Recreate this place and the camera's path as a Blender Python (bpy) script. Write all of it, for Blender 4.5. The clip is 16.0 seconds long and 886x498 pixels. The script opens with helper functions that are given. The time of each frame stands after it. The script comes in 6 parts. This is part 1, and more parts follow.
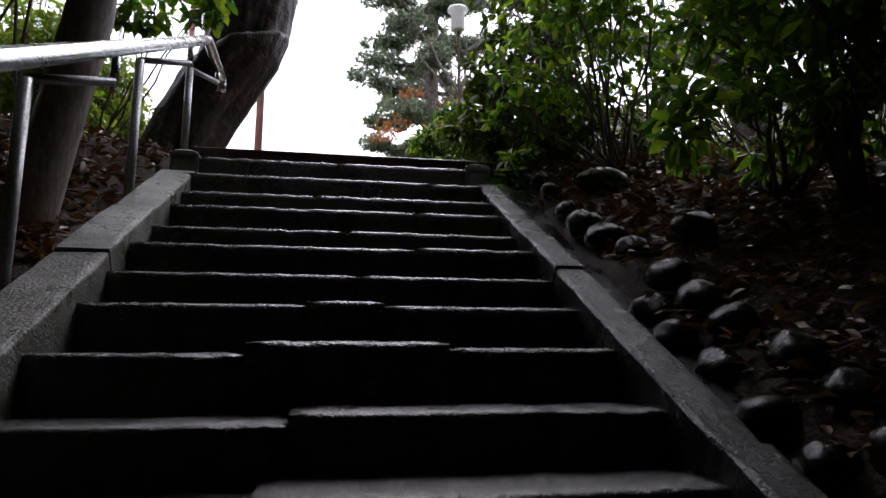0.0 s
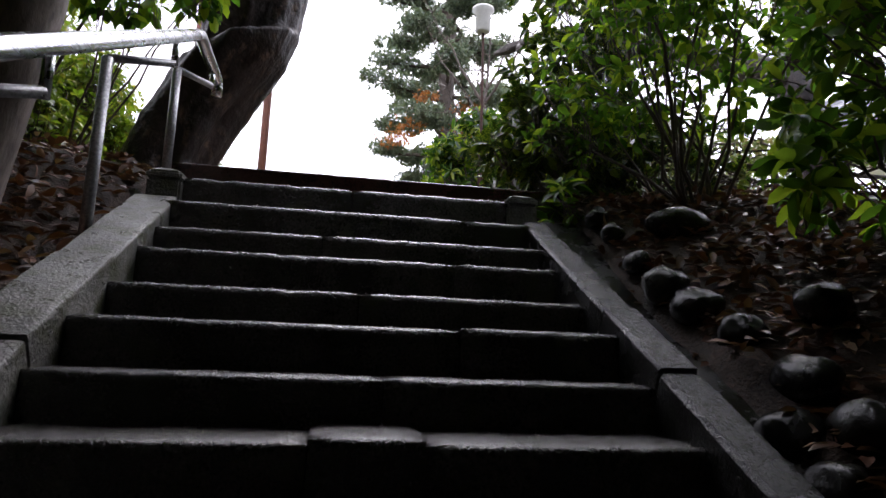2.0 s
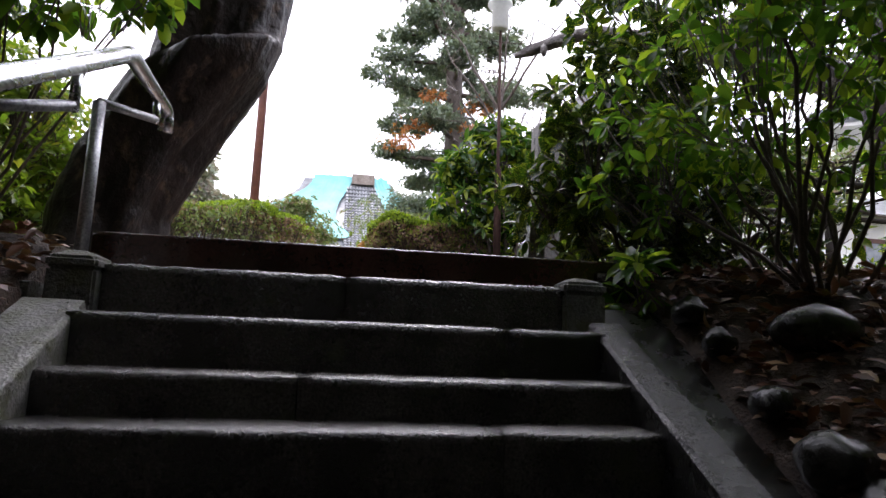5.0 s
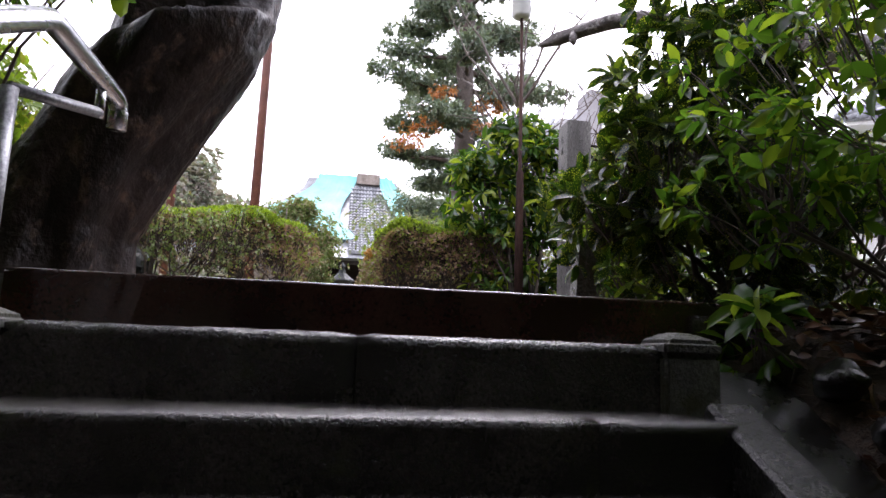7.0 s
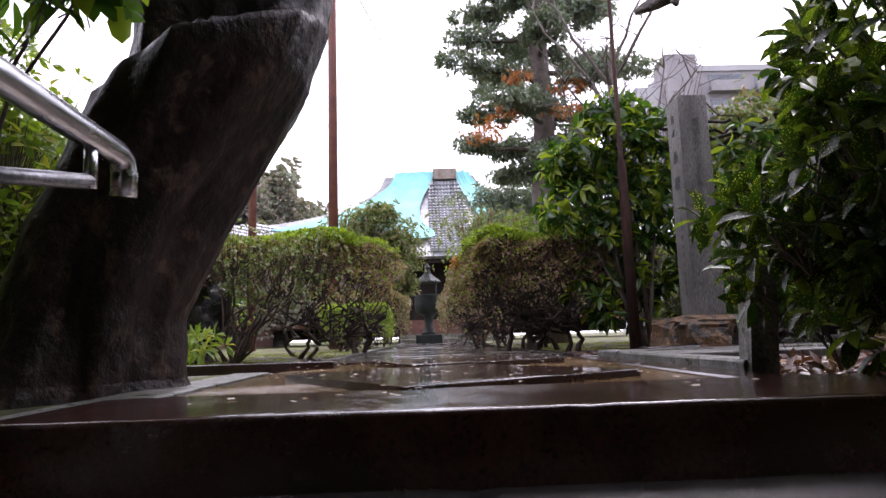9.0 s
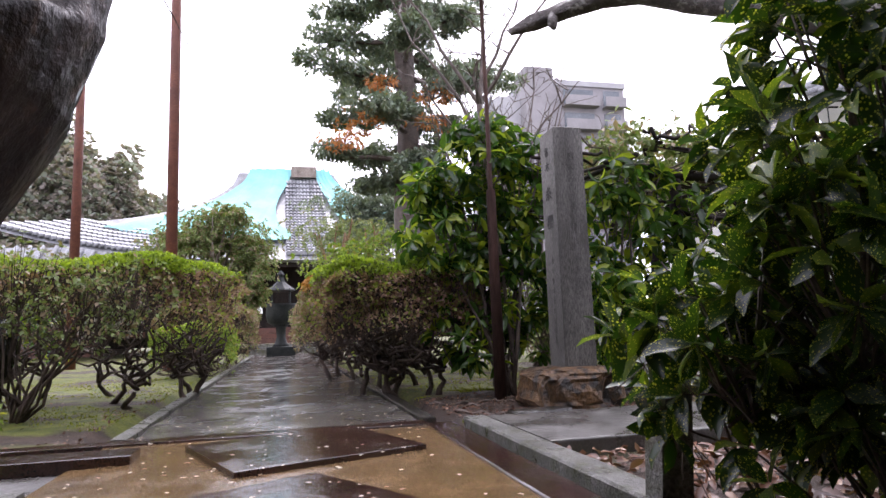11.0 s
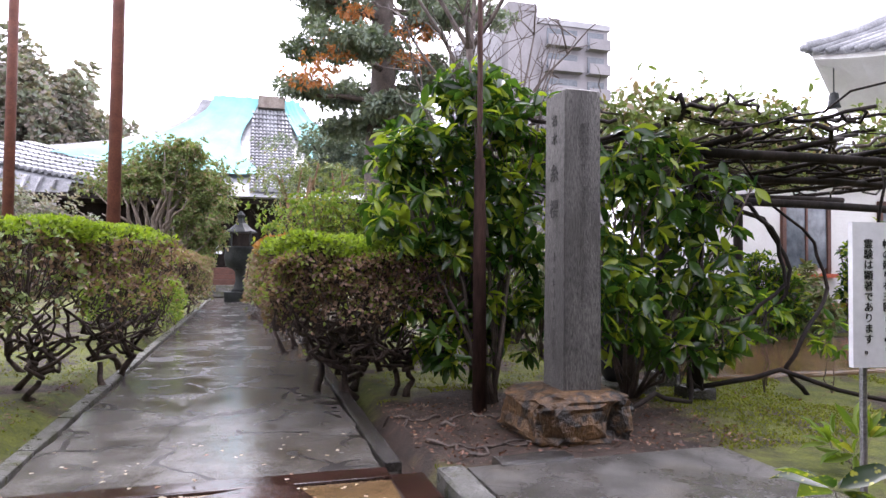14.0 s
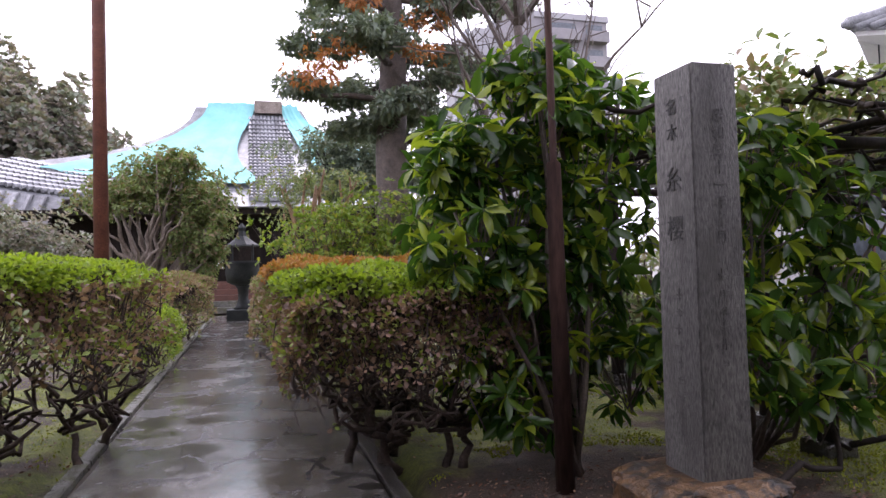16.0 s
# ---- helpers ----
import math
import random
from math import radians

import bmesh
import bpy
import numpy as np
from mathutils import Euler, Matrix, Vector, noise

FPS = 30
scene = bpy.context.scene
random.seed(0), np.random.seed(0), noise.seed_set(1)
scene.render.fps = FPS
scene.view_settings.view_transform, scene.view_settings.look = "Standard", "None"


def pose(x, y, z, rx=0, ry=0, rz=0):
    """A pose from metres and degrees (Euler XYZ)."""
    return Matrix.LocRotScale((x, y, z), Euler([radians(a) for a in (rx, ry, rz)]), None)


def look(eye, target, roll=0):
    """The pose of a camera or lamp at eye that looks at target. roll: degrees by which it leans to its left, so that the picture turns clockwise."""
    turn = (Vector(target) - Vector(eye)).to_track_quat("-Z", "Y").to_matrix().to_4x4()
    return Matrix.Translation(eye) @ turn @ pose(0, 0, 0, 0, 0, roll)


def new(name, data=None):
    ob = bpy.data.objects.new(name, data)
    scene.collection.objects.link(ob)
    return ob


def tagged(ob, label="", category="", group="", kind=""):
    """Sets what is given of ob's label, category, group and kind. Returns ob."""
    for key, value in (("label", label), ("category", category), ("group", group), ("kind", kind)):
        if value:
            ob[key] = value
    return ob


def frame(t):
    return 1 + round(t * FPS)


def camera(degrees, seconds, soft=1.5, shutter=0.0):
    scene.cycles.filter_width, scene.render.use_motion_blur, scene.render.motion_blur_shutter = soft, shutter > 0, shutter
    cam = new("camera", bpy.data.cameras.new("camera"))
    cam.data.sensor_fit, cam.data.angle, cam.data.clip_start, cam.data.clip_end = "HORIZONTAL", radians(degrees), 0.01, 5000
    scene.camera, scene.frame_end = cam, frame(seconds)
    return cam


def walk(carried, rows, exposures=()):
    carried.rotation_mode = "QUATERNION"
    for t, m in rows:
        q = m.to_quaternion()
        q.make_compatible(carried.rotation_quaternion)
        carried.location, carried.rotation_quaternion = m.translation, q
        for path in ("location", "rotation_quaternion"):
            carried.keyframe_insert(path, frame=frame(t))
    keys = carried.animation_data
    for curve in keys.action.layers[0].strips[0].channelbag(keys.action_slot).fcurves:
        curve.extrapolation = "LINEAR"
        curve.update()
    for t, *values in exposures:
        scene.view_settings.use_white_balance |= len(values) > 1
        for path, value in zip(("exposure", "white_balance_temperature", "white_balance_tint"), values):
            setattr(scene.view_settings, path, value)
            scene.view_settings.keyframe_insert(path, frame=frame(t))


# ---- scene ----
cam = camera(68.7, 16.0)
PATH = [
    (0, (-0.316, -0.727, -1.641), (0.018, 1.215, -1.298), -0.0),
    (0.5, (-0.323, -0.534, -1.549), (0.028, 1.406, -1.215), 0.9),
    (1, (-0.309, -0.311, -1.428), (0.046, 1.627, -1.087), 3.1),
    (1.5, (-0.383, -0.073, -1.333), (-0.067, 1.872, -0.994), 2.6),
    (2, (-0.376, 0.116, -1.194), (-0.053, 2.059, -0.85), 2.0),
    (2.5, (-0.314, 0.35, -1.099), (0.014, 2.293, -0.761), 2.4),
    (3, (-0.341, 0.534, -1.048), (-0.034, 2.483, -0.718), 2.7),
    (3.5, (-0.377, 0.693, -0.91), (-0.064, 2.644, -0.596), 3.4),
    (4, (-0.335, 0.908, -0.806), (-0.009, 2.856, -0.488), 3.0),
    (4.2, (-0.334, 0.951, -0.727), (-0.007, 2.9, -0.417), 2.2),
    (6.5, (-0.358, 1.863, -0.274), (-0.053, 3.814, 0.046), 2.2),
    (7, (-0.357, 2.035, -0.204), (-0.054, 3.987, 0.104), 2.1),
    (7.5, (-0.368, 2.247, -0.041), (-0.323, 4.224, 0.26), 0.3),
    (8, (-0.492, 2.525, 0.068), (-0.562, 4.502, 0.364), -3.0),
    (8.5, (-0.515, 2.652, 0.146), (-0.56, 4.63, 0.439), -2.0),
    (9, (-0.399, 2.825, 0.186), (-0.344, 4.806, 0.456), -1.9),
    (9.5, (-0.321, 2.959, 0.295), (-0.081, 4.927, 0.559), -1.6),
    (11.8, (-0.237, 3.83, 0.766), (0.345, 5.729, 0.998), 0.6),
    (12, (-0.214, 3.883, 0.784), (0.409, 5.771, 1.007), 2.0),
    (12.5, (-0.043, 4.068, 0.82), (0.678, 5.924, 1.011), 2.7),
    (13, (-0.026, 4.211, 0.965), (0.654, 6.087, 1.111), 2.1),
    (13.5, (-0.066, 4.425, 1.145), (0.531, 6.33, 1.271), -0.4),
    (14, (-0.035, 4.603, 1.137), (0.532, 6.52, 1.189), 0.5),
    (14.5, (0.103, 4.934, 1.321), (0.725, 6.835, 1.345), 1.3),
    (15, (0.064, 5.251, 1.336), (0.77, 7.122, 1.374), 0.4),
    (15.5, (0.0, 5.665, 1.388), (0.859, 7.471, 1.414), -1.5),
    (16, (-0.077, 5.889, 1.388), (0.488, 7.807, 1.438), -1.7),
]
EXPOSURES = [(0, 1.35, 6250, 20), (2, 1.6, 6250, 20), (4, 1.75, 6250, 20), (6.5, 1.75, 6250, 22), (7, 1.9, 6250, 23), (7.5, 1.65, 6250, 24), (8.5, 1.45, 6250, 26), (9.5, 1.65, 6250, 28), (12, 1.8, 6250, 24), (13, 2.2, 6280, 24), (14, 1.95, 6220, 25), (15, 1.75, 6220, 25), (16, 1.42, 6220, 29)]
walk(cam, [(t, look(eye, target, roll)) for t, eye, target, roll in PATH], EXPOSURES)

# ---- sky and sun ----
world = bpy.data.worlds.new("overcast_sky")
scene.world = world
world.use_nodes = True
wn, wl = world.node_tree.nodes, world.node_tree.links
wn.clear()
sky = wn.new("ShaderNodeTexSky")
sky.sky_type, sky.sun_disc = "NISHITA", False
sky.sun_elevation, sky.sun_rotation = radians(48), radians(20)
thin = wn.new("ShaderNodeHueSaturation")
thin.inputs["Saturation"].default_value, thin.inputs["Value"].default_value = 0.25, 0.1
veil = wn.new("ShaderNodeMixRGB")
veil.inputs["Fac"].default_value, veil.inputs["Color2"].default_value = 0.75, (0.93, 0.95, 1.0, 1)
back, out = wn.new("ShaderNodeBackground"), wn.new("ShaderNodeOutputWorld")
back.inputs["Strength"].default_value = 1.15
wl.new(sky.outputs[0], thin.inputs["Color"])
wl.new(thin.outputs[0], veil.inputs["Color1"])
wl.new(veil.outputs[0], back.inputs["Color"])
wl.new(back.outputs[0], out.inputs["Surface"])
sun = new("sun", bpy.data.lights.new("sun", "SUN"))
sun.data.energy, sun.data.angle, sun.data.color = 0.7, radians(30), (1, 0.98, 0.95)
sun.matrix_world = look((8, 22, 30), (0, 0, 0))


# ---- materials ----
def nodes_of(name):
    m = bpy.data.materials.new(name)
    m.use_nodes = True
    n = m.node_tree.nodes
    return m, n, m.node_tree.links, n["Principled BSDF"]


def ramp_between(n, lk, fac, c1, c2, a=0.35, b=0.65):
    r = n.new("ShaderNodeValToRGB")
    r.color_ramp.elements[0].position, r.color_ramp.elements[1].position = a, b
    r.color_ramp.elements[0].color, r.color_ramp.elements[1].color = (*c1, 1), (*c2, 1)
    lk.new(fac, r.inputs[0])
    return r.outputs[0]


def noise_of(n, lk, co, scale, detail=6, rough=0.6):
    t = n.new("ShaderNodeTexNoise")
    t.inputs["Scale"].default_value, t.inputs["Detail"].default_value, t.inputs["Roughness"].default_value = scale, detail, rough
    lk.new(co, t.inputs["Vector"])
    return t.outputs["Fac"]


def mixed(n, lk, fac, a, b, kind="MIX"):
    x = n.new("ShaderNodeMixRGB")
    x.blend_type = kind
    if isinstance(fac, float):
        x.inputs[0].default_value = fac
    else:
        lk.new(fac, x.inputs[0])
    for sock, v in ((x.inputs[1], a), (x.inputs[2], b)):
        if isinstance(v, tuple):
            sock.default_value = (*v, 1)
        else:
            lk.new(v, sock)
    return x.outputs[0]


def span(n, lk, v, a, b, lo=0.3, hi=0.7):
    r = n.new("ShaderNodeMapRange")
    r.inputs["From Min"].default_value, r.inputs["From Max"].default_value = lo, hi
    r.inputs["To Min"].default_value, r.inputs["To Max"].default_value = a, b
    lk.new(v, r.inputs["Value"])
    return r.outputs[0]


def surface(name, c1, c2, rough=(0.5, 0.8), coarse=2.0, fine=40.0, bump=0.3, depth=0.01, metal=0.0, stain=None, stain_at=(0.55, 0.7),
            stretch=(1, 1, 1), vary=0.0, spec=0.5, speck=0.4):
    """A weathered surface: two colours by a coarse noise, grain by a fine one, an optional third colour in patches."""
    m, n, lk, bsdf = nodes_of(name)
    tc, mp = n.new("ShaderNodeTexCoord"), n.new("ShaderNodeMapping")
    mp.inputs["Scale"].default_value = stretch
    lk.new(tc.outputs["Object"], mp.inputs["Vector"])
    co = mp.outputs[0]
    big, small = noise_of(n, lk, co, coarse), noise_of(n, lk, co, fine, 4)
    col = ramp_between(n, lk, big, c1, c2)
    grain = ramp_between(n, lk, small, (1 - speck,) * 3, (1 + speck,) * 3, 0.3, 0.7)
    col = mixed(n, lk, 1.0, col, grain, "MULTIPLY")
    if stain:
        patch = noise_of(n, lk, co, coarse * 2.7, 8)
        col = mixed(n, lk, span(n, lk, patch, 0, 1, *stain_at), col, stain)
    if vary:
        info = n.new("ShaderNodeObjectInfo")
        v = span(n, lk, info.outputs["Random"], 1 - vary, 1 + vary, 0, 1)
        h = n.new("ShaderNodeHueSaturation")
        lk.new(v, h.inputs["Value"])
        lk.new(col, h.inputs["Color"])
        col = h.outputs[0]
    lk.new(col, bsdf.inputs["Base Color"])
    wet = noise_of(n, lk, co, coarse * 1.7, 5)
    lk.new(span(n, lk, wet, rough[0], rough[1]), bsdf.inputs["Roughness"])
    bsdf.inputs["Metallic"].default_value = metal
    bsdf.inputs["Specular IOR Level"].default_value = spec
    bp = n.new("ShaderNodeBump")
    bp.inputs["Strength"].default_value, bp.inputs["Distance"].default_value = bump, depth
    lk.new(small, bp.inputs["Height"])
    lk.new(bp.outputs[0], bsdf.inputs["Normal"])
    return m


def puddled(name, c1, c2, stain, patch=1.1, dry=0.5, lines=0.0, calm=0.3, film_at=(0.4, 0.62)):
    """Wet paving: matte damp patches beside thin smooth films of water, stains, fine grain and hairline cracks."""
    m, n, lk, bsdf = nodes_of(name)
    co = n.new("ShaderNodeTexCoord").outputs["Object"]
    film = span(n, lk, noise_of(n, lk, co, patch, 9, 0.7), 0, 1, *film_at)
    small = noise_of(n, lk, co, 85, 4)
    col = ramp_between(n, lk, noise_of(n, lk, co, 3.1, 8), c1, c2)
    col = mixed(n, lk, 1.0, col, ramp_between(n, lk, small, (0.65,) * 3, (1.4,) * 3, 0.3, 0.7), "MULTIPLY")
    col = mixed(n, lk, span(n, lk, noise_of(n, lk, co, 0.9, 9, 0.7), 0, 0.75, 0.5, 0.66), col, stain)
    if lines:
        bend = n.new("ShaderNodeTexNoise")
        bend.inputs["Scale"].default_value, bend.inputs["Detail"].default_value = 2.6, 5
        lk.new(co, bend.inputs["Vector"])
        add = n.new("ShaderNodeVectorMath")
        add.operation = "MULTIPLY_ADD"
        lk.new(bend.outputs["Color"], add.inputs[0])
        add.inputs[1].default_value = (0.55, 0.55, 0.0)
        lk.new(co, add.inputs[2])
        v = n.new("ShaderNodeTexVoronoi")
        v.feature = "DISTANCE_TO_EDGE"
        v.inputs["Scale"].default_value = 1.7
        lk.new(add.outputs[0], v.inputs["Vector"])
        near = n.new("ShaderNodeMath")
        near.operation = "MULTIPLY"
        lk.new(span(n, lk, v.outputs["Distance"], 1, 0, lines * 0.4, lines), near.inputs[0])
        lk.new(span(n, lk, noise_of(n, lk, co, 1.9, 3), 0, 1, 0.47, 0.53), near.inputs[1])
        col = mixed(n, lk, near.outputs[0], col, (0.015, 0.012, 0.01))
        dry_line = n.new("ShaderNodeMath")
        dry_line.operation = "SUBTRACT"
        lk.new(film, dry_line.inputs[0])
        lk.new(near.outputs[0], dry_line.inputs[1])
        film = dry_line.outputs[0]
    lk.new(col, bsdf.inputs["Base Color"])
    lk.new(span(n, lk, film, dry, 0.06, 0, 1), bsdf.inputs["Roughness"])
    bsdf.inputs["Specular IOR Level"].default_value = 0.75
    wave = noise_of(n, lk, co, 24, 5)
    for height, much, deep, under in ((wave, calm, 0.006, None), (small, None, 0.006, True)):
        bp = n.new("ShaderNodeBump")
        bp.inputs["Distance"].default_value = deep
        if much is None:
            lk.new(span(n, lk, film, 0.6, 0.08, 0, 1), bp.inputs["Strength"])
        else:
            bp.inputs["Strength"].default_value = much
        lk.new(height, bp.inputs["Height"])
        if under:
            lk.new(last.outputs[0], bp.inputs["Normal"])
        last = bp
    lk.new(last.outputs[0], bsdf.inputs["Normal"])
    return m


def leafy(name, c1, c2, c3=None, rough=0.35, glow=0.3, spots=None, share=0.12, dot=90):
    """Leaves: colour by a random number of each leaf, some of a third colour, light shining through; spots: pale flecks."""
    m, n, lk, bsdf = nodes_of(name)
    geo, info = n.new("ShaderNodeNewGeometry"), n.new("ShaderNodeObjectInfo")
    add = n.new("ShaderNodeMath")
    add.operation = "ADD"
    lk.new(geo.outputs["Random Per Island"], add.inputs[0])
    lk.new(info.outputs["Random"], add.inputs[1])
    frac = n.new("ShaderNodeMath")
    frac.operation = "FRACT"
    lk.new(add.outputs[0], frac.inputs[0])
    f = frac.outputs[0]
    col = ramp_between(n, lk, f, c1, c2, 0.0, 1.0)
    if c3:
        times = n.new("ShaderNodeMath")
        times.operation = "MULTIPLY"
        times.inputs[1].default_value = 17.31
        lk.new(f, times.inputs[0])
        fr2 = n.new("ShaderNodeMath")
        fr2.operation = "FRACT"
        lk.new(times.outputs[0], fr2.inputs[0])
        col = mixed(n, lk, span(n, lk, fr2.outputs[0], 1, 0, share, share + 0.05), col, c3)
    tc = n.new("ShaderNodeTexCoord")
    if spots:
        v = n.new("ShaderNodeTexVoronoi")
        v.inputs["Scale"].default_value = dot
        lk.new(tc.outputs["Object"], v.inputs["Vector"])
        where = noise_of(n, lk, tc.outputs["Object"], dot * 0.25, 2)
        dots = n.new("ShaderNodeMath")
        dots.operation = "MULTIPLY"
        lk.new(span(n, lk, v.outputs["Distance"], 1, 0, 0.25, 0.38), dots.inputs[0])
        lk.new(span(n, lk, where, 0, 1, 0.42, 0.52), dots.inputs[1])
        col = mixed(n, lk, dots.outputs[0], col, spots)
    lk.new(col, bsdf.inputs["Base Color"])
    bsdf.inputs["Roughness"].default_value = rough
    tr, mx = n.new("ShaderNodeBsdfTranslucent"), n.new("ShaderNodeMixShader")
    lit = mixed(n, lk, 1.0, col, (1.6, 1.7, 0.7), "MULTIPLY")
    lk.new(lit, tr.inputs["Color"])
    mx.inputs[0].default_value = glow
    lk.new(bsdf.outputs[0], mx.inputs[1])
    lk.new(tr.outputs[0], mx.inputs[2])
    lk.new(mx.outputs[0], n["Material Output"].inputs["Surface"])
    return m


STEP = surface("wet_step_stone", (0.015, 0.013, 0.0115), (0.052, 0.046, 0.04), (0.05, 0.26), 2.6, 90, 0.8, 0.008, stain=(0.034, 0.037, 0.02), vary=0.25, spec=0.85, speck=0.6)
KERB = surface("grey_granite", (0.07, 0.069, 0.062), (0.19, 0.187, 0.17), (0.2, 0.5), 3.2, 75, 0.9, 0.012, stain=(0.06, 0.062, 0.03), stain_at=(0.46, 0.62), vary=0.15, speck=0.65)
# KERB's granite, wetter and glossier; the right side's shade is in its colour.
KERBSHADE = surface("wet_shaded_granite", (0.016, 0.016, 0.015), (0.044, 0.042, 0.039), (0.1, 0.35), 3.2, 75, 0.8, 0.01, stain=(0.1, 0.1, 0.085), stain_at=(0.6, 0.72), vary=0.2, speck=0.5)
CEMENT = puddled("wet_cement", (0.045, 0.042, 0.037), (0.1, 0.095, 0.087), (0.1, 0.085, 0.06), 1.5, 0.6, 0.01)
# Wet cement far darker than CEMENT; the gutter's shade sits in its colour.
GUTTER = puddled("shaded_wet_cement", (0.01, 0.0095, 0.009), (0.024, 0.0225, 0.02), (0.014, 0.014, 0.009), 2.2, 0.5)
BROWN = puddled("red_brown_granite", (0.02, 0.0095, 0.0075), (0.048, 0.022, 0.017), (0.04, 0.03, 0.022), 1.7, 0.17, calm=0.34, film_at=(0.32, 0.52))
PEBBLE = puddled("washed_pebble", (0.11, 0.068, 0.032), (0.2, 0.125, 0.06), (0.13, 0.085, 0.04), 1.3, 0.26, calm=0.34, film_at=(0.34, 0.54))
PAVE = puddled("wet_cracked_concrete", (0.062, 0.057, 0.05), (0.155, 0.147, 0.134), (0.068, 0.054, 0.037), 1.2, 0.36, 0.05, 0.36, (0.34, 0.54))
EARTH = surface("dark_joint_earth", (0.035, 0.03, 0.022), (0.06, 0.05, 0.035), (0.4, 0.8), 5, 60)
STELE = surface("grey_stele_granite", (0.062, 0.058, 0.054), (0.135, 0.127, 0.118), (0.4, 0.7), 2.2, 95, 0.9, 0.008, speck=0.65, stain=(0.05, 0.046, 0.041), stain_at=(0.5, 0.7), stretch=(1, 1, 0.3))
ROCK = surface("ochre_rock", (0.05, 0.027, 0.012), (0.165, 0.09, 0.038), (0.25, 0.5), 4, 25, 0.9, 0.03, stain=(0.02, 0.016, 0.013), stain_at=(0.47, 0.58))
BOULDER = surface("wet_boulder", (0.008, 0.0075, 0.007), (0.026, 0.024, 0.021), (0.1, 0.3), 6, 50, 0.5, 0.008, vary=0.4, spec=0.4)
BARK = surface("wet_bark", (0.008, 0.006, 0.006), (0.034, 0.023, 0.02), (0.28, 0.55), 3.2, 20, 0.8, 0.022, stain=(0.105, 0.068, 0.05), stain_at=(0.56, 0.7), stretch=(1, 1, 0.8), spec=0.28)
PALEBARK = surface("pale_bark", (0.13, 0.1, 0.08), (0.23, 0.19, 0.16), (0.5, 0.8), 5, 30, 0.7, 0.01, stretch=(1, 1, 0.4))
CHERRYBARK = surface("grey_cherry_bark", (0.035, 0.028, 0.026), (0.11, 0.092, 0.085), (0.4, 0.7), 6, 30, 1.0, 0.02, stain=(0.25, 0.235, 0.22), stain_at=(0.55, 0.66))
TWIG = surface("twig", (0.05, 0.036, 0.029), (0.11, 0.082, 0.066), (0.5, 0.75), 8, 60, 0.5, 0.004)
STEEL = surface("brushed_steel", (0.55, 0.56, 0.58), (0.66, 0.67, 0.69), (0.16, 0.34), 6, 80, 0.1, 0.001, metal=1.0, stretch=(1, 0.1, 1))
DULLSTEEL = surface("dull_steel", (0.3, 0.3, 0.31), (0.4, 0.4, 0.41), (0.35, 0.5), 6, 80, 0.1, 0.001, metal=0.8)
RUST = surface("rust_painted_pole", (0.09, 0.034, 0.024), (0.15, 0.055, 0.036), (0.45, 0.7), 3, 50, 0.2, 0.002, spec=0.3)
DARKWOOD = surface("dark_weathered_wood", (0.01, 0.008, 0.007), (0.028, 0.021, 0.017), (0.65, 0.9), 4, 40, 0.5, 0.006, stretch=(1, 1, 0.2), spec=0.2)
HEDGEBARK = surface("dark_hedge_bark", (0.028, 0.02, 0.017), (0.085, 0.061, 0.05), (0.6, 0.85), 7, 60, 0.7, 0.006, spec=0.2)
OCHREBARK = surface("ochre_branch", (0.16, 0.09, 0.045), (0.32, 0.2, 0.11), (0.5, 0.75), 6, 50, 0.5, 0.006)
STAKEWOOD = surface("dark_red_stake", (0.022, 0.012, 0.01), (0.05, 0.026, 0.02), (0.75, 0.95), 4, 40, 0.5, 0.005, stretch=(1, 1, 0.2), spec=0.15)
REDWOOD = surface("red_brown_wood", (0.07, 0.03, 0.021), (0.12, 0.05, 0.033), (0.5, 0.7), 3, 40, 0.3, 0.004)
TARP = surface("turquoise_tarp", (0.14, 0.41, 0.42), (0.2, 0.5, 0.505), (0.55, 0.75), 0.7, 12, 0.35, 0.04, speck=0.06)
TILE = surface("grey_roof_tile", (0.16, 0.165, 0.175), (0.3, 0.31, 0.325), (0.25, 0.5), 2, 30, 0.3, 0.01, vary=0.25)
PLASTER = surface("white_plaster", (0.66, 0.65, 0.62), (0.76, 0.755, 0.73), (0.7, 0.9), 1.2, 30, 0.15, 0.004, speck=0.06)
FLATWALL = surface("pale_tower_wall", (0.19, 0.183, 0.193), (0.26, 0.25, 0.26), (0.7, 0.9), 0.3, 4, 0.1, 0.01, speck=0.06)
FLATWHITE = surface("white_tower_wall", (0.3, 0.3, 0.315), (0.37, 0.37, 0.385), (0.7, 0.9), 0.3, 4, 0.1, 0.01, speck=0.06)
FLATGLASS = surface("dark_window_glass", (0.08, 0.095, 0.11), (0.14, 0.16, 0.18), (0.08, 0.15), 0.5, 5, 0.02, 0.001)
SIGN = surface("white_sign", (0.82, 0.84, 0.85), (0.87, 0.88, 0.89), (0.3, 0.4), 2, 30, 0.03, 0.001, speck=0.06)
INK = surface("black_ink", (0.012, 0.012, 0.013), (0.025, 0.024, 0.024), (0.5, 0.7), 5, 50, 0.1, 0.001)
CARVED = surface("carved_letter", (0.035, 0.034, 0.033), (0.06, 0.058, 0.055), (0.7, 0.9), 9, 60, 0.2, 0.001)
FADED = surface("faded_letter", (0.065, 0.062, 0.058), (0.1, 0.096, 0.09), (0.7, 0.9), 14, 60, 0.2, 0.001)
IRON = surface("dark_bronze", (0.01, 0.013, 0.013), (0.026, 0.03, 0.028), (0.5, 0.7), 4, 30, 0.2, 0.002, spec=0.3)
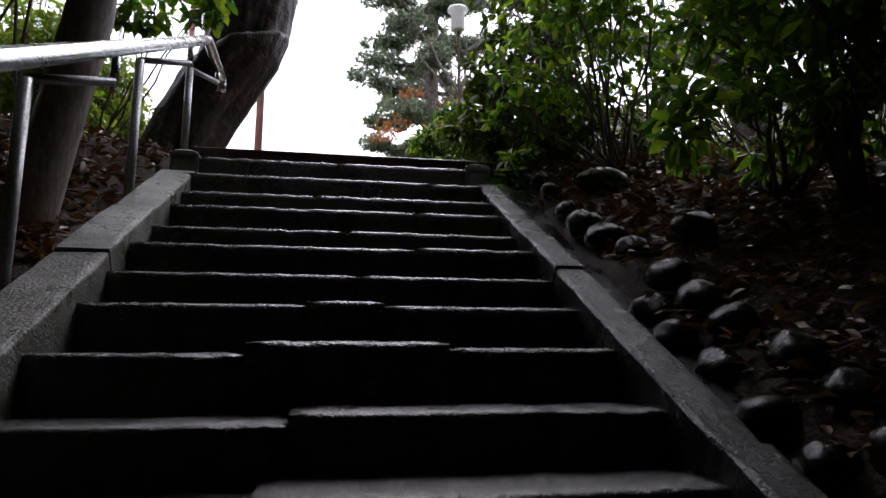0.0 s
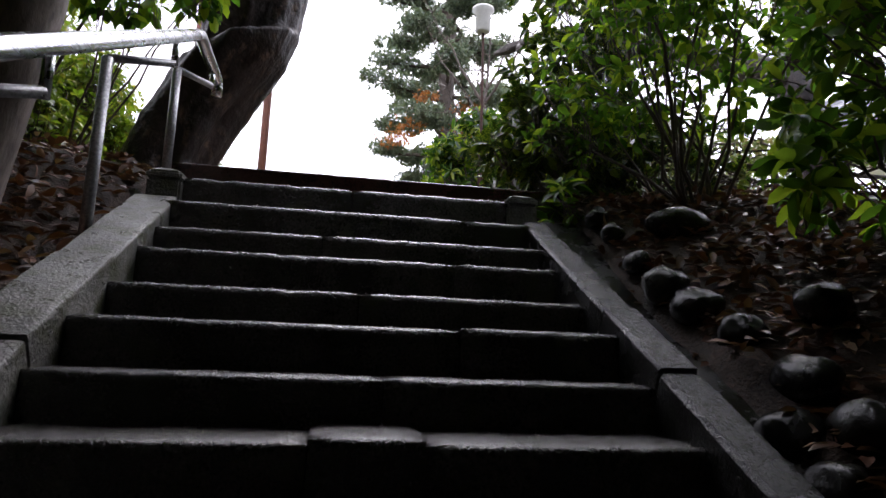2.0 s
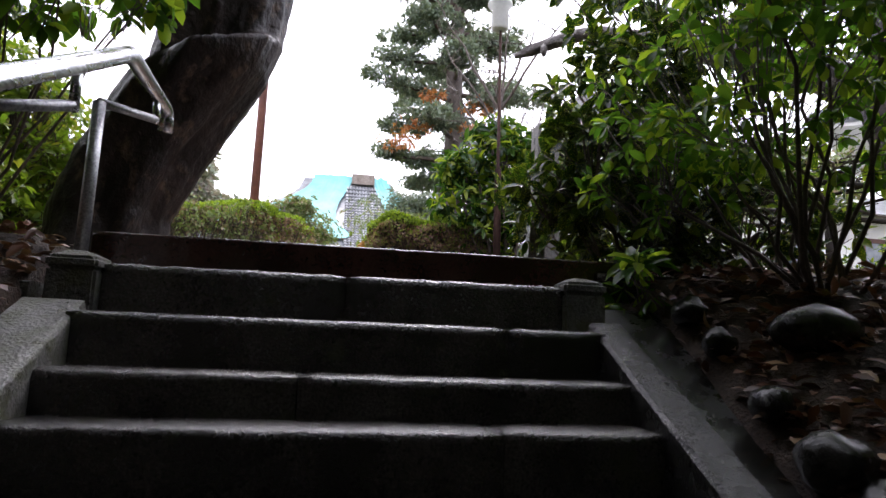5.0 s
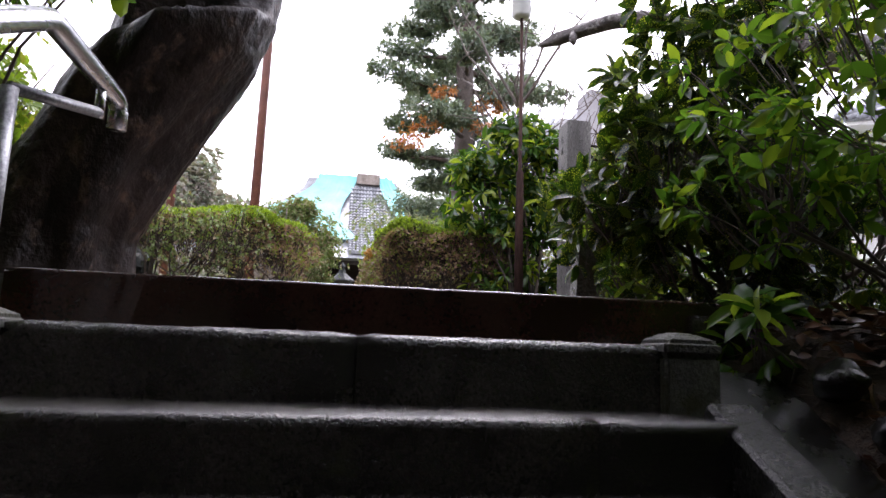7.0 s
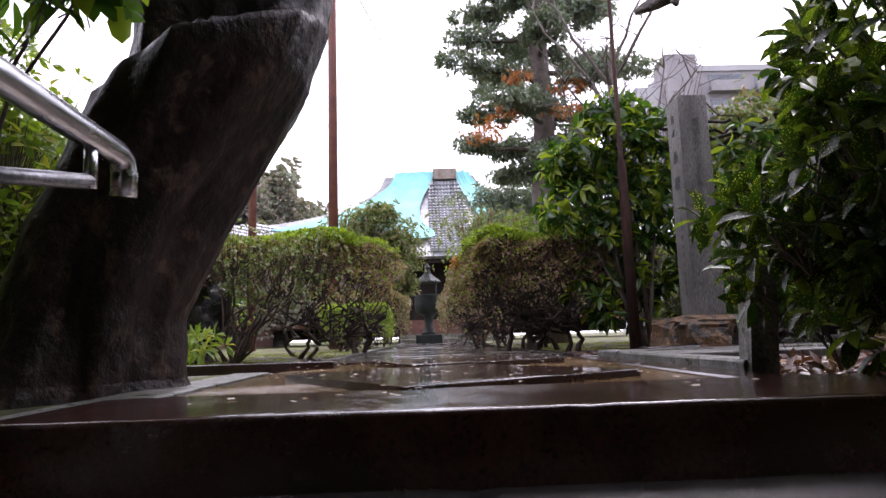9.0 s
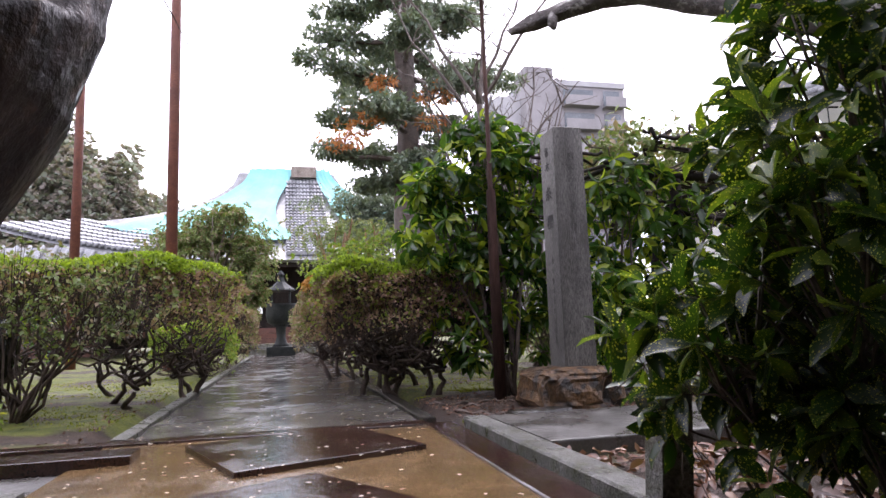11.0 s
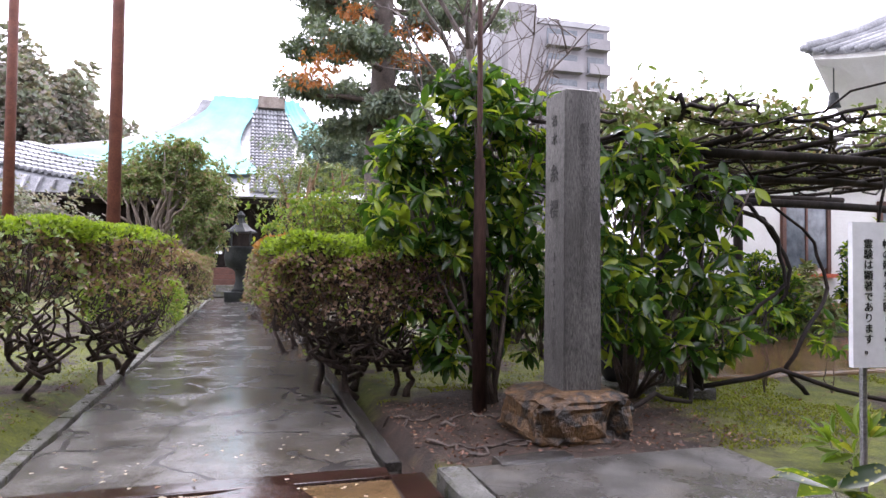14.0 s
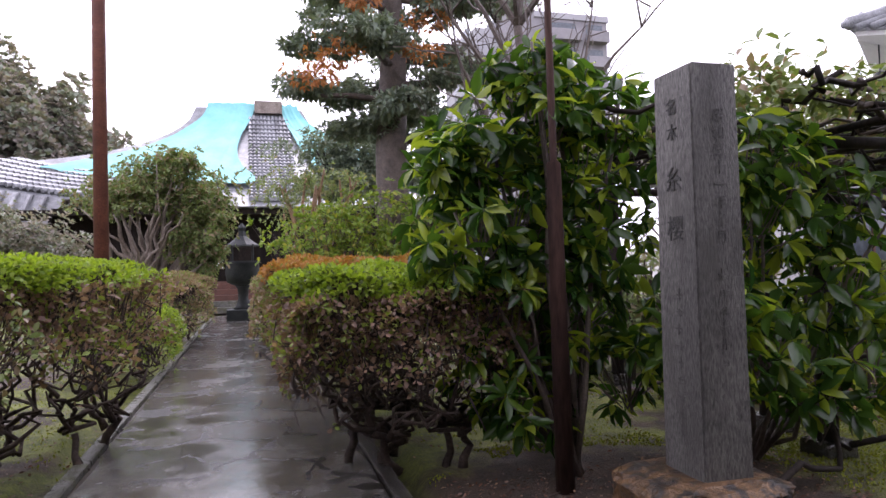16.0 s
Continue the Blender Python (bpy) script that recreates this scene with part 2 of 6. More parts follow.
LAMPWHITE = surface("white_enamel", (0.6, 0.6, 0.58), (0.68, 0.68, 0.66), (0.3, 0.5), 4, 30, 0.05, 0.001, speck=0.06)
FLESHRED = surface("vermilion_paint", (0.5, 0.1, 0.04), (0.6, 0.14, 0.06), (0.5, 0.7), 3, 30, 0.1, 0.002)

AUCUBA = leafy("spotted_laurel_leaf", (0.007, 0.024, 0.004), (0.026, 0.064, 0.009), (0.11, 0.17, 0.018), 0.3, 0.34, share=0.14, spots=(0.42, 0.42, 0.06))
AUCUBALEAF = leafy("spotted_laurel_single", (0.007, 0.024, 0.004), (0.026, 0.064, 0.009), (0.11, 0.17, 0.018), 0.3, 0.34, share=0.14, spots=(0.42, 0.42, 0.06), dot=14)
RHODO = leafy("glossy_dark_leaf", (0.014, 0.044, 0.011), (0.06, 0.12, 0.02), (0.22, 0.28, 0.03), 0.2, 0.44, share=0.24)
GARDENLEAF = leafy("olive_garden_leaf", (0.095, 0.135, 0.045), (0.2, 0.25, 0.09), (0.24, 0.18, 0.12), 0.55, 0.25, share=0.18)
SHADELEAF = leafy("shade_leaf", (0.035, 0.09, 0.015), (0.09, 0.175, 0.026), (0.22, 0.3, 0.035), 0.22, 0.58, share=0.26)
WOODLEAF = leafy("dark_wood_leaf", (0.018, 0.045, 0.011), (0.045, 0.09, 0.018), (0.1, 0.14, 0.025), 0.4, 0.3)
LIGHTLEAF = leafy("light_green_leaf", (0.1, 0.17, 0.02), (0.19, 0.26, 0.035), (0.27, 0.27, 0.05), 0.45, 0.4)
HEDGETOP = leafy("hedge_top_leaf", (0.14, 0.22, 0.018), (0.26, 0.34, 0.03), (0.08, 0.1, 0.03), 0.5, 0.4)
HEDGESIDE = leafy("hedge_side_leaf", (0.1, 0.06, 0.048), (0.28, 0.175, 0.135), (0.18, 0.23, 0.04), 0.5, 0.35, share=0.24)
HEDGEORANGE = leafy("hedge_orange_leaf", (0.26, 0.11, 0.025), (0.36, 0.18, 0.04), (0.2, 0.2, 0.04), 0.5, 0.3)
HEDGEBROWN = leafy("hedge_brown_leaf", (0.2, 0.13, 0.085), (0.28, 0.2, 0.13), (0.16, 0.2, 0.05), 0.55, 0.2, share=0.3)
NEEDLE = leafy("fir_leaf", (0.115, 0.155, 0.122), (0.195, 0.235, 0.185), (0.17, 0.19, 0.14), 0.5, 0.2)
DEADLEAF = leafy("russet_leaf", (0.33, 0.12, 0.04), (0.42, 0.19, 0.08), None, 0.6, 0.3)
FARLEAF = leafy("far_leaf", (0.13, 0.18, 0.075), (0.25, 0.3, 0.13), (0.28, 0.24, 0.15), 0.6, 0.2)
FARBROWN = leafy("far_brown_leaf", (0.21, 0.185, 0.172), (0.28, 0.245, 0.222), (0.2, 0.225, 0.18), 0.7, 0.2, share=0.4)
LITTER = leafy("fallen_leaf", (0.06, 0.024, 0.014), (0.18, 0.075, 0.04), (0.3, 0.18, 0.11), 0.36, 0.08)
PALEFLECK = leafy("pale_fleck", (0.3, 0.24, 0.16), (0.5, 0.45, 0.36), (0.2, 0.1, 0.05), 0.6, 0.1)
MOSSBLADE = leafy("moss_blade", (0.12, 0.145, 0.016), (0.23, 0.25, 0.028), (0.15, 0.13, 0.04), 0.8, 0.3)


# ---- mesh helpers ----
def mesh_of(name, verts, faces, mat, smooth=False):
    me = bpy.data.meshes.new(name)
    me.from_pydata([tuple(v) for v in verts], [], faces)
    me.materials.append(mat)
    if smooth:
        me.polygons.foreach_set("use_smooth", [True] * len(me.polygons))
    me.update()
    return me


def part(name, bm, material, parent, label="", smooth=False):
    """Links a bmesh, a mesh or (verts, faces), given in world places, as one object under a thing or a part."""
    if isinstance(bm, bpy.types.Mesh):
        me = bm
    elif isinstance(bm, tuple):
        me = mesh_of(name, bm[0], bm[1], material, smooth)
    else:
        me = bpy.data.meshes.new(name)
        bm.to_mesh(me)
        bm.free()
        me.materials.append(material)
        if smooth:
            me.polygons.foreach_set("use_smooth", [True] * len(me.polygons))
    ob = new(name, me)
    if parent is not None:
        ob.parent = parent
        if parent.type == "EMPTY":
            ob.matrix_parent_inverse = parent.matrix_basis.inverted()
    return tagged(ob, label)


def thing(name, place, label, category, group="", kind=""):
    e = new(name)
    e.empty_display_size = 0.1
    e.matrix_basis = Matrix.Translation(place)
    return tagged(e, label, category, group, kind)


def tube(points, radii, n=8, caps=True, rough=0.0, seed=0):
    """Verts and faces of a round pipe or stem through the points."""
    rnd = random.Random(seed)
    pts = [Vector(p) for p in points]
    verts, faces = [], []
    side = None
    for i, p in enumerate(pts):
        d = (pts[min(i + 1, len(pts) - 1)] - pts[max(i - 1, 0)]).normalized()
        if side is None:
            side = d.orthogonal().normalized()
        side = (side - d * side.dot(d)).normalized()
        up = d.cross(side)
        r = radii[i] if isinstance(radii, (list, tuple)) else radii
        for k in range(n):
            a = 2 * math.pi * k / n
            rr = r * (1 + rough * rnd.uniform(-1, 1))
            verts.append(p + (side * math.cos(a) + up * math.sin(a)) * rr)
    for i in range(len(pts) - 1):
        for k in range(n):
            a, b = i * n + k, i * n + (k + 1) % n
            faces.append((a, b, b + n, a + n))
    if caps:
        faces.append(tuple(range(n - 1, -1, -1)))
        faces.append(tuple(range((len(pts) - 1) * n, len(pts) * n)))
    return verts, faces


def join(*pieces):
    verts, faces = [], []
    for v, f in pieces:
        o = len(verts)
        verts += list(v)
        faces += [tuple(i + o for i in q) for q in f]
    return verts, faces


def wander(a, b, steps, amount, rnd):
    """Points from a to b on a crooked line."""
    a, b = Vector(a), Vector(b)
    out_pts, drift = [], Vector((0, 0, 0))
    for i in range(steps + 1):
        f = i / steps
        out_pts.append(a.lerp(b, f) + drift * (1 if 0 < i else 0))
        drift = drift * 0.6 + Vector((rnd.uniform(-1, 1), rnd.uniform(-1, 1), rnd.uniform(-0.7, 0.7))) * amount
    return out_pts


def box(x0, x1, y0, y1, z0, z1):
    v = [(x, y, z) for z in (z0, z1) for x, y in ((x0, y0), (x1, y0), (x1, y1), (x0, y1))]
    return v, [(3, 2, 1, 0), (4, 5, 6, 7), (0, 1, 5, 4), (1, 2, 6, 5), (2, 3, 7, 6), (3, 0, 4, 7)]


def lathe(cx, cy, prof, n=16):
    return tube([(cx, cy, z) for r, z in prof], [max(r, 0.002) for r, z in prof], n)


def moved(piece, m):
    return [m @ Vector(v) for v in piece[0]], piece[1]


def stone(x0, x1, y0, y1, z0, z1, wear=0.012, cut=0.02, cell=0.14, seed=0):
    """A hewn block: chamfered, uneven worn edges; long side along x."""
    rnd = random.Random(seed)
    n = max(2, int((x1 - x0) / cell))
    verts, faces = [], []
    prof = [(y0, z0), (y0, z1 - cut * 1.1), (y0 + cut * 0.13, z1 - cut * 0.5), (y0 + cut * 0.45, z1 - cut * 0.14), (y0 + cut * 1.0, z1 - cut * 0.02), (y0 + cut * 2.2, z1), (y1 - cut, z1), (y1, z1 - cut), (y1, z0)]
    k = len(prof)
    for i in range(n + 1):
        x = x0 + (x1 - x0) * i / n
        inset = cut * 0.4 if i in (0, n) else 0
        chip = rnd.uniform(0, wear) * (2.2 if rnd.random() < 0.15 else 1)
        for j, (y, z) in enumerate(prof):
            dy, dz = rnd.uniform(-1, 1) * wear * 0.3, rnd.uniform(-1, 1) * wear * 0.2
            if 0 < j < 5:
                dy, dz = dy * 0.3 + chip * 0.6, dz * 0.3 - chip * 0.4
            if j in (0, k - 1):
                dz = 0
            yy = y + dy + (inset if j < 3 else -inset if j > k - 3 else 0)
            verts.append((x, yy, z + dz - (inset * 0.5 if 0 < j < k - 1 else 0)))
    for i in range(n):
        for j in range(k - 1):
            a = i * k + j
            faces.append((a, a + k, a + k + 1, a + 1))
    faces.append(tuple(range(k)))
    faces.append(tuple(range((n + 1) * k - 1, n * k - 1, -1)))
    return verts, faces


def round_nose(me, k=9):
    """Smooth shading on the rounded front edge of hewn blocks alone."""
    flags = [False] * len(me.polygons)
    for p in me.polygons:
        if len(p.vertices) == 4 and 1 <= min(q % k for q in p.vertices) <= 4:
            flags[p.index] = True
    me.polygons.foreach_set("use_smooth", flags)


def boulder(place, size, seed, bumps=0.18, sub=2, squash=1.0, turn=0.0):
    """A rounded stone."""
    bm = bmesh.new()
    bmesh.ops.create_icosphere(bm, subdivisions=sub, radius=1)
    o = Vector((seed * 7.3, seed * 3.1, seed * 1.7))
    rot = Matrix.Rotation(turn, 3, "Z")
    for v in bm.verts:
        f = 1 + bumps * noise.noise(v.co * 1.3 + o) + bumps * 0.4 * noise.noise(v.co * 3.1 + o)
        v.co = rot @ Vector((v.co.x * size[0] * f, v.co.y * size[1] * f, v.co.z * size[2] * f * squash)) + Vector(place)
    return bm


# ---- leaves ----
LEAF_V = np.array([(0, 0, 0), (0, 0.5, -0.05), (0, 1, -0.22), (-0.34, 0.25, 0.06), (-0.46, 0.64, 0.0), (0.34, 0.25, 0.06), (0.46, 0.64, 0.0)], float)
LEAF_F = np.array([(0, 1, 3), (3, 1, 4), (4, 1, 2), (0, 5, 1), (5, 6, 1), (6, 2, 1)])
FINE_V = np.array([(0, 0, 0), (0, 0.36, -0.03), (0, 0.7, -0.08), (0, 1, -0.2), (-0.26, 0.14, 0.03), (-0.47, 0.42, 0.05), (-0.36, 0.76, -0.01), (0.26, 0.14, 0.03), (0.47, 0.42, 0.05), (0.36, 0.76, -0.01)], float)
FINE_F = np.array([(0, 1, 4), (4, 1, 5), (5, 1, 2), (5, 2, 6), (6, 2, 3), (0, 7, 1), (7, 8, 1), (8, 2, 1), (8, 9, 2), (9, 3, 2)])
BLADE_V = np.array([(-0.5, 0, 0), (0.5, 0, 0), (0.42, 0.7, 0.05), (0, 1, -0.08), (-0.42, 0.7, 0.05)], float)
BLADE_F = np.array([(0, 1, 2), (0, 2, 4), (4, 2, 3)])


def frames_for(dirs, rng, level=0.6):
    """A turn for each direction: y along it, z mostly up."""
    d = dirs / np.maximum(np.linalg.norm(dirs, axis=1, keepdims=True), 1e-6)
    up = rng.normal(size=d.shape) * (1 - level)
    up[:, 2] += level
    x = np.cross(d, up)
    x /= np.maximum(np.linalg.norm(x, axis=1, keepdims=True), 1e-6)
    z = np.cross(x, d)
    return np.stack([x, d, z], axis=2)


def leaf_mesh(name, pts, dirs, length, width, mat, rng, level=0.6, shape="leaf"):
    tv, tf = {"leaf": (LEAF_V, LEAF_F), "fine": (FINE_V, FINE_F), "blade": (BLADE_V, BLADE_F)}[shape]
    n = len(pts)
    size = rng.uniform(0.7, 1.25, n)[:, None, None] * np.array([width, length, length])
    rot = frames_for(np.asarray(dirs, float), rng, level)
    v = np.einsum("nij,nkj->nki", rot, tv[None] * size) + np.asarray(pts, float)[:, None, :]
    f = tf[None] + (np.arange(n) * len(tv))[:, None, None]
    v, f = v.reshape(-1, 3), f.reshape(-1)
    me = bpy.data.meshes.new(name)
    me.vertices.add(len(v))
    me.vertices.foreach_set("co", v.ravel())
    me.loops.add(len(f))
    me.loops.foreach_set("vertex_index", f.astype(np.int32))
    me.polygons.add(len(f) // 3)
    me.polygons.foreach_set("loop_start", np.arange(0, len(f), 3, dtype=np.int32))
    me.polygons.foreach_set("loop_total", np.full(len(f) // 3, 3, dtype=np.int32))
    me.materials.append(mat)
    if shape == "fine":
        me.polygons.foreach_set("use_smooth", [True] * len(me.polygons))
    me.update(calc_edges=True)
    me.validate()
    return me


def blob_points(n, centre, radius, rng, hollow=0.5, lumps=0.25, seed=0.0):
    """Points in the outer shell of a lumpy ellipsoid, and the ways out of it."""
    d = rng.normal(size=(n, 3))
    d /= np.linalg.norm(d, axis=1, keepdims=True)
    r = rng.uniform(hollow ** 3, 1, n) ** (1 / 3)
    w = np.array([noise.noise(Vector(q) * 2.2 + Vector((seed, seed * 0.7, -seed))) for q in d])
    r = r * (1 + lumps * w * 1.6)
    return np.array(centre) + d * r[:, None] * np.array(radius), d


def whorls(centres, outs, rng, k=6, spread=1.1, droop=0.3):
    """k leaves round each twig end."""
    n = len(centres)
    d = outs / np.linalg.norm(outs, axis=1, keepdims=True)
    a = np.cross(d, rng.normal(size=(n, 3)))
    a /= np.maximum(np.linalg.norm(a, axis=1, keepdims=True), 1e-6)
    b = np.cross(d, a)
    pts, dirs = [], []
    for j in range(k):
        ang = 2 * math.pi * j / k + rng.uniform(-0.3, 0.3, n)
        tilt = spread * rng.uniform(0.7, 1.2, n)
        w = d * np.cos(tilt)[:, None] + (a * np.cos(ang)[:, None] + b * np.sin(ang)[:, None]) * np.sin(tilt)[:, None]
        w[:, 2] -= droop * rng.uniform(0.3, 1.2, n)
        pts.append(centres + w * 0.01)
        dirs.append(w)
    return np.concatenate(pts), np.concatenate(dirs)


def single_leaves(owner, pts, dirs, length, width, mat, rng, level=0.6):
    """Leaves as objects of their own, on one shared mesh."""
    me = bpy.data.meshes.get("leaf_" + mat.name)
    if me is None:
        me = mesh_of("leaf_" + mat.name, FINE_V, [tuple(int(i) for i in f) for f in FINE_F], mat, True)
    rot = frames_for(np.asarray(dirs, float), rng, level)
    inv = owner.matrix_basis.inverted() if owner.type == "EMPTY" else Matrix()
    for p, r in zip(pts, rot):
        s = rng.uniform(0.75, 1.25)
        m = Matrix([[float(r[i][j]) for j in range(3)] for i in range(3)]).to_4x4() @ Matrix.Diagonal((width * s, length * s, length * s, 1))
        m.translation = Vector([float(q) for q in p])
        ob = new("leaf", me)
        ob.parent = owner
        ob.matrix_parent_inverse = inv
        ob.matrix_basis = m


def stems(base, tips, r0, r1, rnd, crook=0.05, n=6, steps=6):
    """Crooked stems from round a base to the tips, one (verts, faces) each."""
    made = []
    for i, tip in enumerate(tips):
        a = Vector(base) + Vector((rnd.uniform(-1, 1), rnd.uniform(-1, 1), 0)) * r0 * 2.5
        pts = wander(a, tip, steps, crook, rnd)
        made.append(tube(pts, [r0 + (r1 - r0) * j / steps for j in range(steps + 1)], n, rough=0.12, seed=i))
    return made


def twigs(centres, outs, rng, length=0.25, r=0.004):
    """Thin straight twigs that end at the places given, joined."""
    pieces = []
    for p, d in zip(centres, outs):
        p, d = Vector([float(q) for q in p]), Vector([float(q) for q in d]).normalized()
        q = p - (d * 0.7 + Vector((0, 0, 0.5))) * length * rng.uniform(0.6, 1.4)
        pieces.append(tube([q, p.lerp(q, 0.5) + Vector((0, 0, 0.02)), p], [r * 1.6, r * 1.2, r * 0.7], 4, caps=False))
    return join(*pieces)

# ---- ground ----
STAIR = [(4.38, 0.02), (4.03, -0.165), (3.73, -0.369), (3.45, -0.571), (3.2, -0.716), (2.87, -0.914), (2.5, -1.066), (2.23, -1.252), (1.92, -1.41),
         (1.54, -1.585), (1.2, -1.78)] + [(1.2 - 0.31 * k, -1.78 - 0.178 * k) for k in range(1, 12)]
LEFT, RIGHT = -1.28, 0.74


def slope(y):
    """Height of the line of the step edges."""
    if y >= STAIR[0][0]:
        return 0.0
    if y <= STAIR[-1][0]:
        return STAIR[-1][1]
    for (ya, za), (yb, zb) in zip(STAIR, STAIR[1:]):
        if yb <= y:
            return zb + (za - zb) * (y - yb) / (ya - yb)
    return 0.0


def ground_z(x, y):
    """The garden is level above the stairs; beside them the banks fall with the steps."""
    n = 0.05 * noise.noise(Vector((x * 0.9, y * 0.9, 3))) + 0.025 * noise.noise(Vector((x * 3, y * 3, 7)))
    if y > 4.5:
        if -1.6 < x < 1.0 and y < 30:
            return -0.14
        if 0.9 < x < 2.9 and 6.5 < y < 8.2:
            return -0.05
        return -0.03 + n * 0.8
    s = slope(y)
    if LEFT - 0.22 < x < RIGHT + 0.22:
        return s - 0.42
    if x < LEFT:
        d = LEFT - 0.22 - x
        z = s - 0.1 + min(0.32 * d, 2.2) + n
        return min(z, -0.02 + n + max(0, d - 2.2) * 0.1) if y > 3.2 else z
    d = x - RIGHT - 0.22
    z = s - 0.2 + (0 if d < 0.26 else min(0.12 + 0.3 * (d - 0.26), 2.4)) + n * (0.2 if d < 0.3 else 1)
    return min(z, -0.04 + n + max(0, d - 2.2) * 0.1) if y > 3.2 else z


def axis(lo, hi, fine_lo, fine_hi, step):
    a = list(np.arange(fine_lo, fine_hi, step))
    d, left, right = step, [], []
    p = fine_lo
    while p > lo:
        d *= 1.35
        p -= d
        left.append(p)
    p, d = fine_hi, step
    while p < hi:
        right.append(p)
        d *= 1.35
        p += d
    return left[::-1] + a + right


gx, gy = axis(-900, 900, -5, 7, 0.11), axis(-300, 1500, -3, 14, 0.11)
gv = [(x, y, ground_z(x, y)) for y in gy for x in gx]
gf = [(j * len(gx) + i, j * len(gx) + i + 1, (j + 1) * len(gx) + i + 1, (j + 1) * len(gx) + i) for j in range(len(gy) - 1) for i in range(len(gx) - 1)]


def ground_material():
    """Moss in the garden with bare earth in patches, litter-brown earth beside the stairs."""
    m, n, lk, bsdf = nodes_of("mossy_earth")
    tc = n.new("ShaderNodeTexCoord")
    co = tc.outputs["Object"]
    big, mid, fine = noise_of(n, lk, co, 0.8, 5), noise_of(n, lk, co, 5, 6), noise_of(n, lk, co, 60, 4)
    moss = ramp_between(n, lk, mid, (0.065, 0.083, 0.01), (0.155, 0.172, 0.02))
    soil = ramp_between(n, lk, mid, (0.03, 0.019, 0.013), (0.08, 0.05, 0.034))
    garden = mixed(n, lk, span(n, lk, big, 0, 1, 0.43, 0.52), soil, moss)
    sep = n.new("ShaderNodeSeparateXYZ")
    lk.new(co, sep.inputs[0])
    under = n.new("ShaderNodeVectorMath")
    under.operation = "DISTANCE"
    lk.new(co, under.inputs[0])
    under.inputs[1].default_value = (2.0, 9.1, 0)
    near = n.new("ShaderNodeMath")
    near.operation = "MULTIPLY_ADD"
    lk.new(mid, near.inputs[0])
    near.inputs[1].default_value = 1.2
    lk.new(under.outputs["Value"], near.inputs[2])
    garden = mixed(n, lk, span(n, lk, near.outputs[0], 1, 0, 1.7, 2.4), garden, soil)
    bare = n.new("ShaderNodeVectorMath")
    bare.operation = "DISTANCE"
    lk.new(co, bare.inputs[0])
    bare.inputs[1].default_value = (2.2, 5.4, 0)
    garden = mixed(n, lk, span(n, lk, bare.outputs["Value"], 1, 0, 1.4, 2.0), garden, soil)
    col = mixed(n, lk, span(n, lk, sep.outputs["Y"], 0, 1, 4.3, 5.2), soil, garden)
    col = mixed(n, lk, 1.0, col, ramp_between(n, lk, fine, (0.5, 0.5, 0.5), (1.4, 1.4, 1.4), 0.3, 0.7), "MULTIPLY")
    lk.new(col, bsdf.inputs["Base Color"])
    bsdf.inputs["Roughness"].default_value = 0.75
    bp = n.new("ShaderNodeBump")
    bp.inputs["Strength"].default_value, bp.inputs["Distance"].default_value = 0.9, 0.03
    lk.new(fine, bp.inputs["Height"])
    lk.new(bp.outputs[0], bsdf.inputs["Normal"])
    return m


ground = tagged(part("ground", (gv, gf), ground_material(), None, smooth=True), "mossy garden earth with brown banks beside the stairs", "ground", kind="structure")

# ---- stairs ----
stairs = thing("stone_stairs", (LEFT, -2.2, -3.8), "flight of wet dark worn stone steps", "stairs", kind="structure")
rs = random.Random(4)
JOINTS = {0: [0.25], 1: [-0.3], 2: [0.35], 3: [-0.45], 4: [0.2], 5: [-0.27], 6: [0.1], 7: [-0.2], 8: [-0.42, -0.1], 9: [-0.6, 0.1], 10: [-0.43, 0.37]}
for k, (y, z) in enumerate(STAIR):
    xs = [LEFT - 0.02, *JOINTS.get(k, [rs.uniform(-0.7, 0.3)]), RIGHT + 0.02]
    deep = 0.66 if k == 0 else STAIR[k - 1][0] - y + 0.12
    if k == 0:
        xs = [-1.47, 1.1, 3.2]
    for i, (xa, xb) in enumerate(zip(xs, xs[1:])):
        lift = 0.015 if (k, i) in ((8, 1), (9, 1)) else rs.uniform(-0.006, 0.006) - (0.03 if k >= 9 and i == 0 else 0)
        fwd = -0.02 if (k, i) in ((8, 1), (9, 1)) else rs.uniform(-0.01, 0.01)
        part("step_stone", stone(xa + 0.002, xb - 0.002, y + (0 if k == 0 else fwd), y + deep, z - 0.3, z + (0 if k == 0 else lift), 0.004 if k == 0 else 0.009, 0.012 if k == 0 else 0.028, 0.055, k * 9 + i), BROWN if k == 0 else STEP, stairs)
        round_nose(stairs.children[-1].data)

# sloping side stones, end posts and the walls beside the top step
kerbs = thing("side_kerb", (LEFT - 0.1, 3.8, -0.6), "sloping grey granite side stones beside the steps", "kerb", kind="structure")
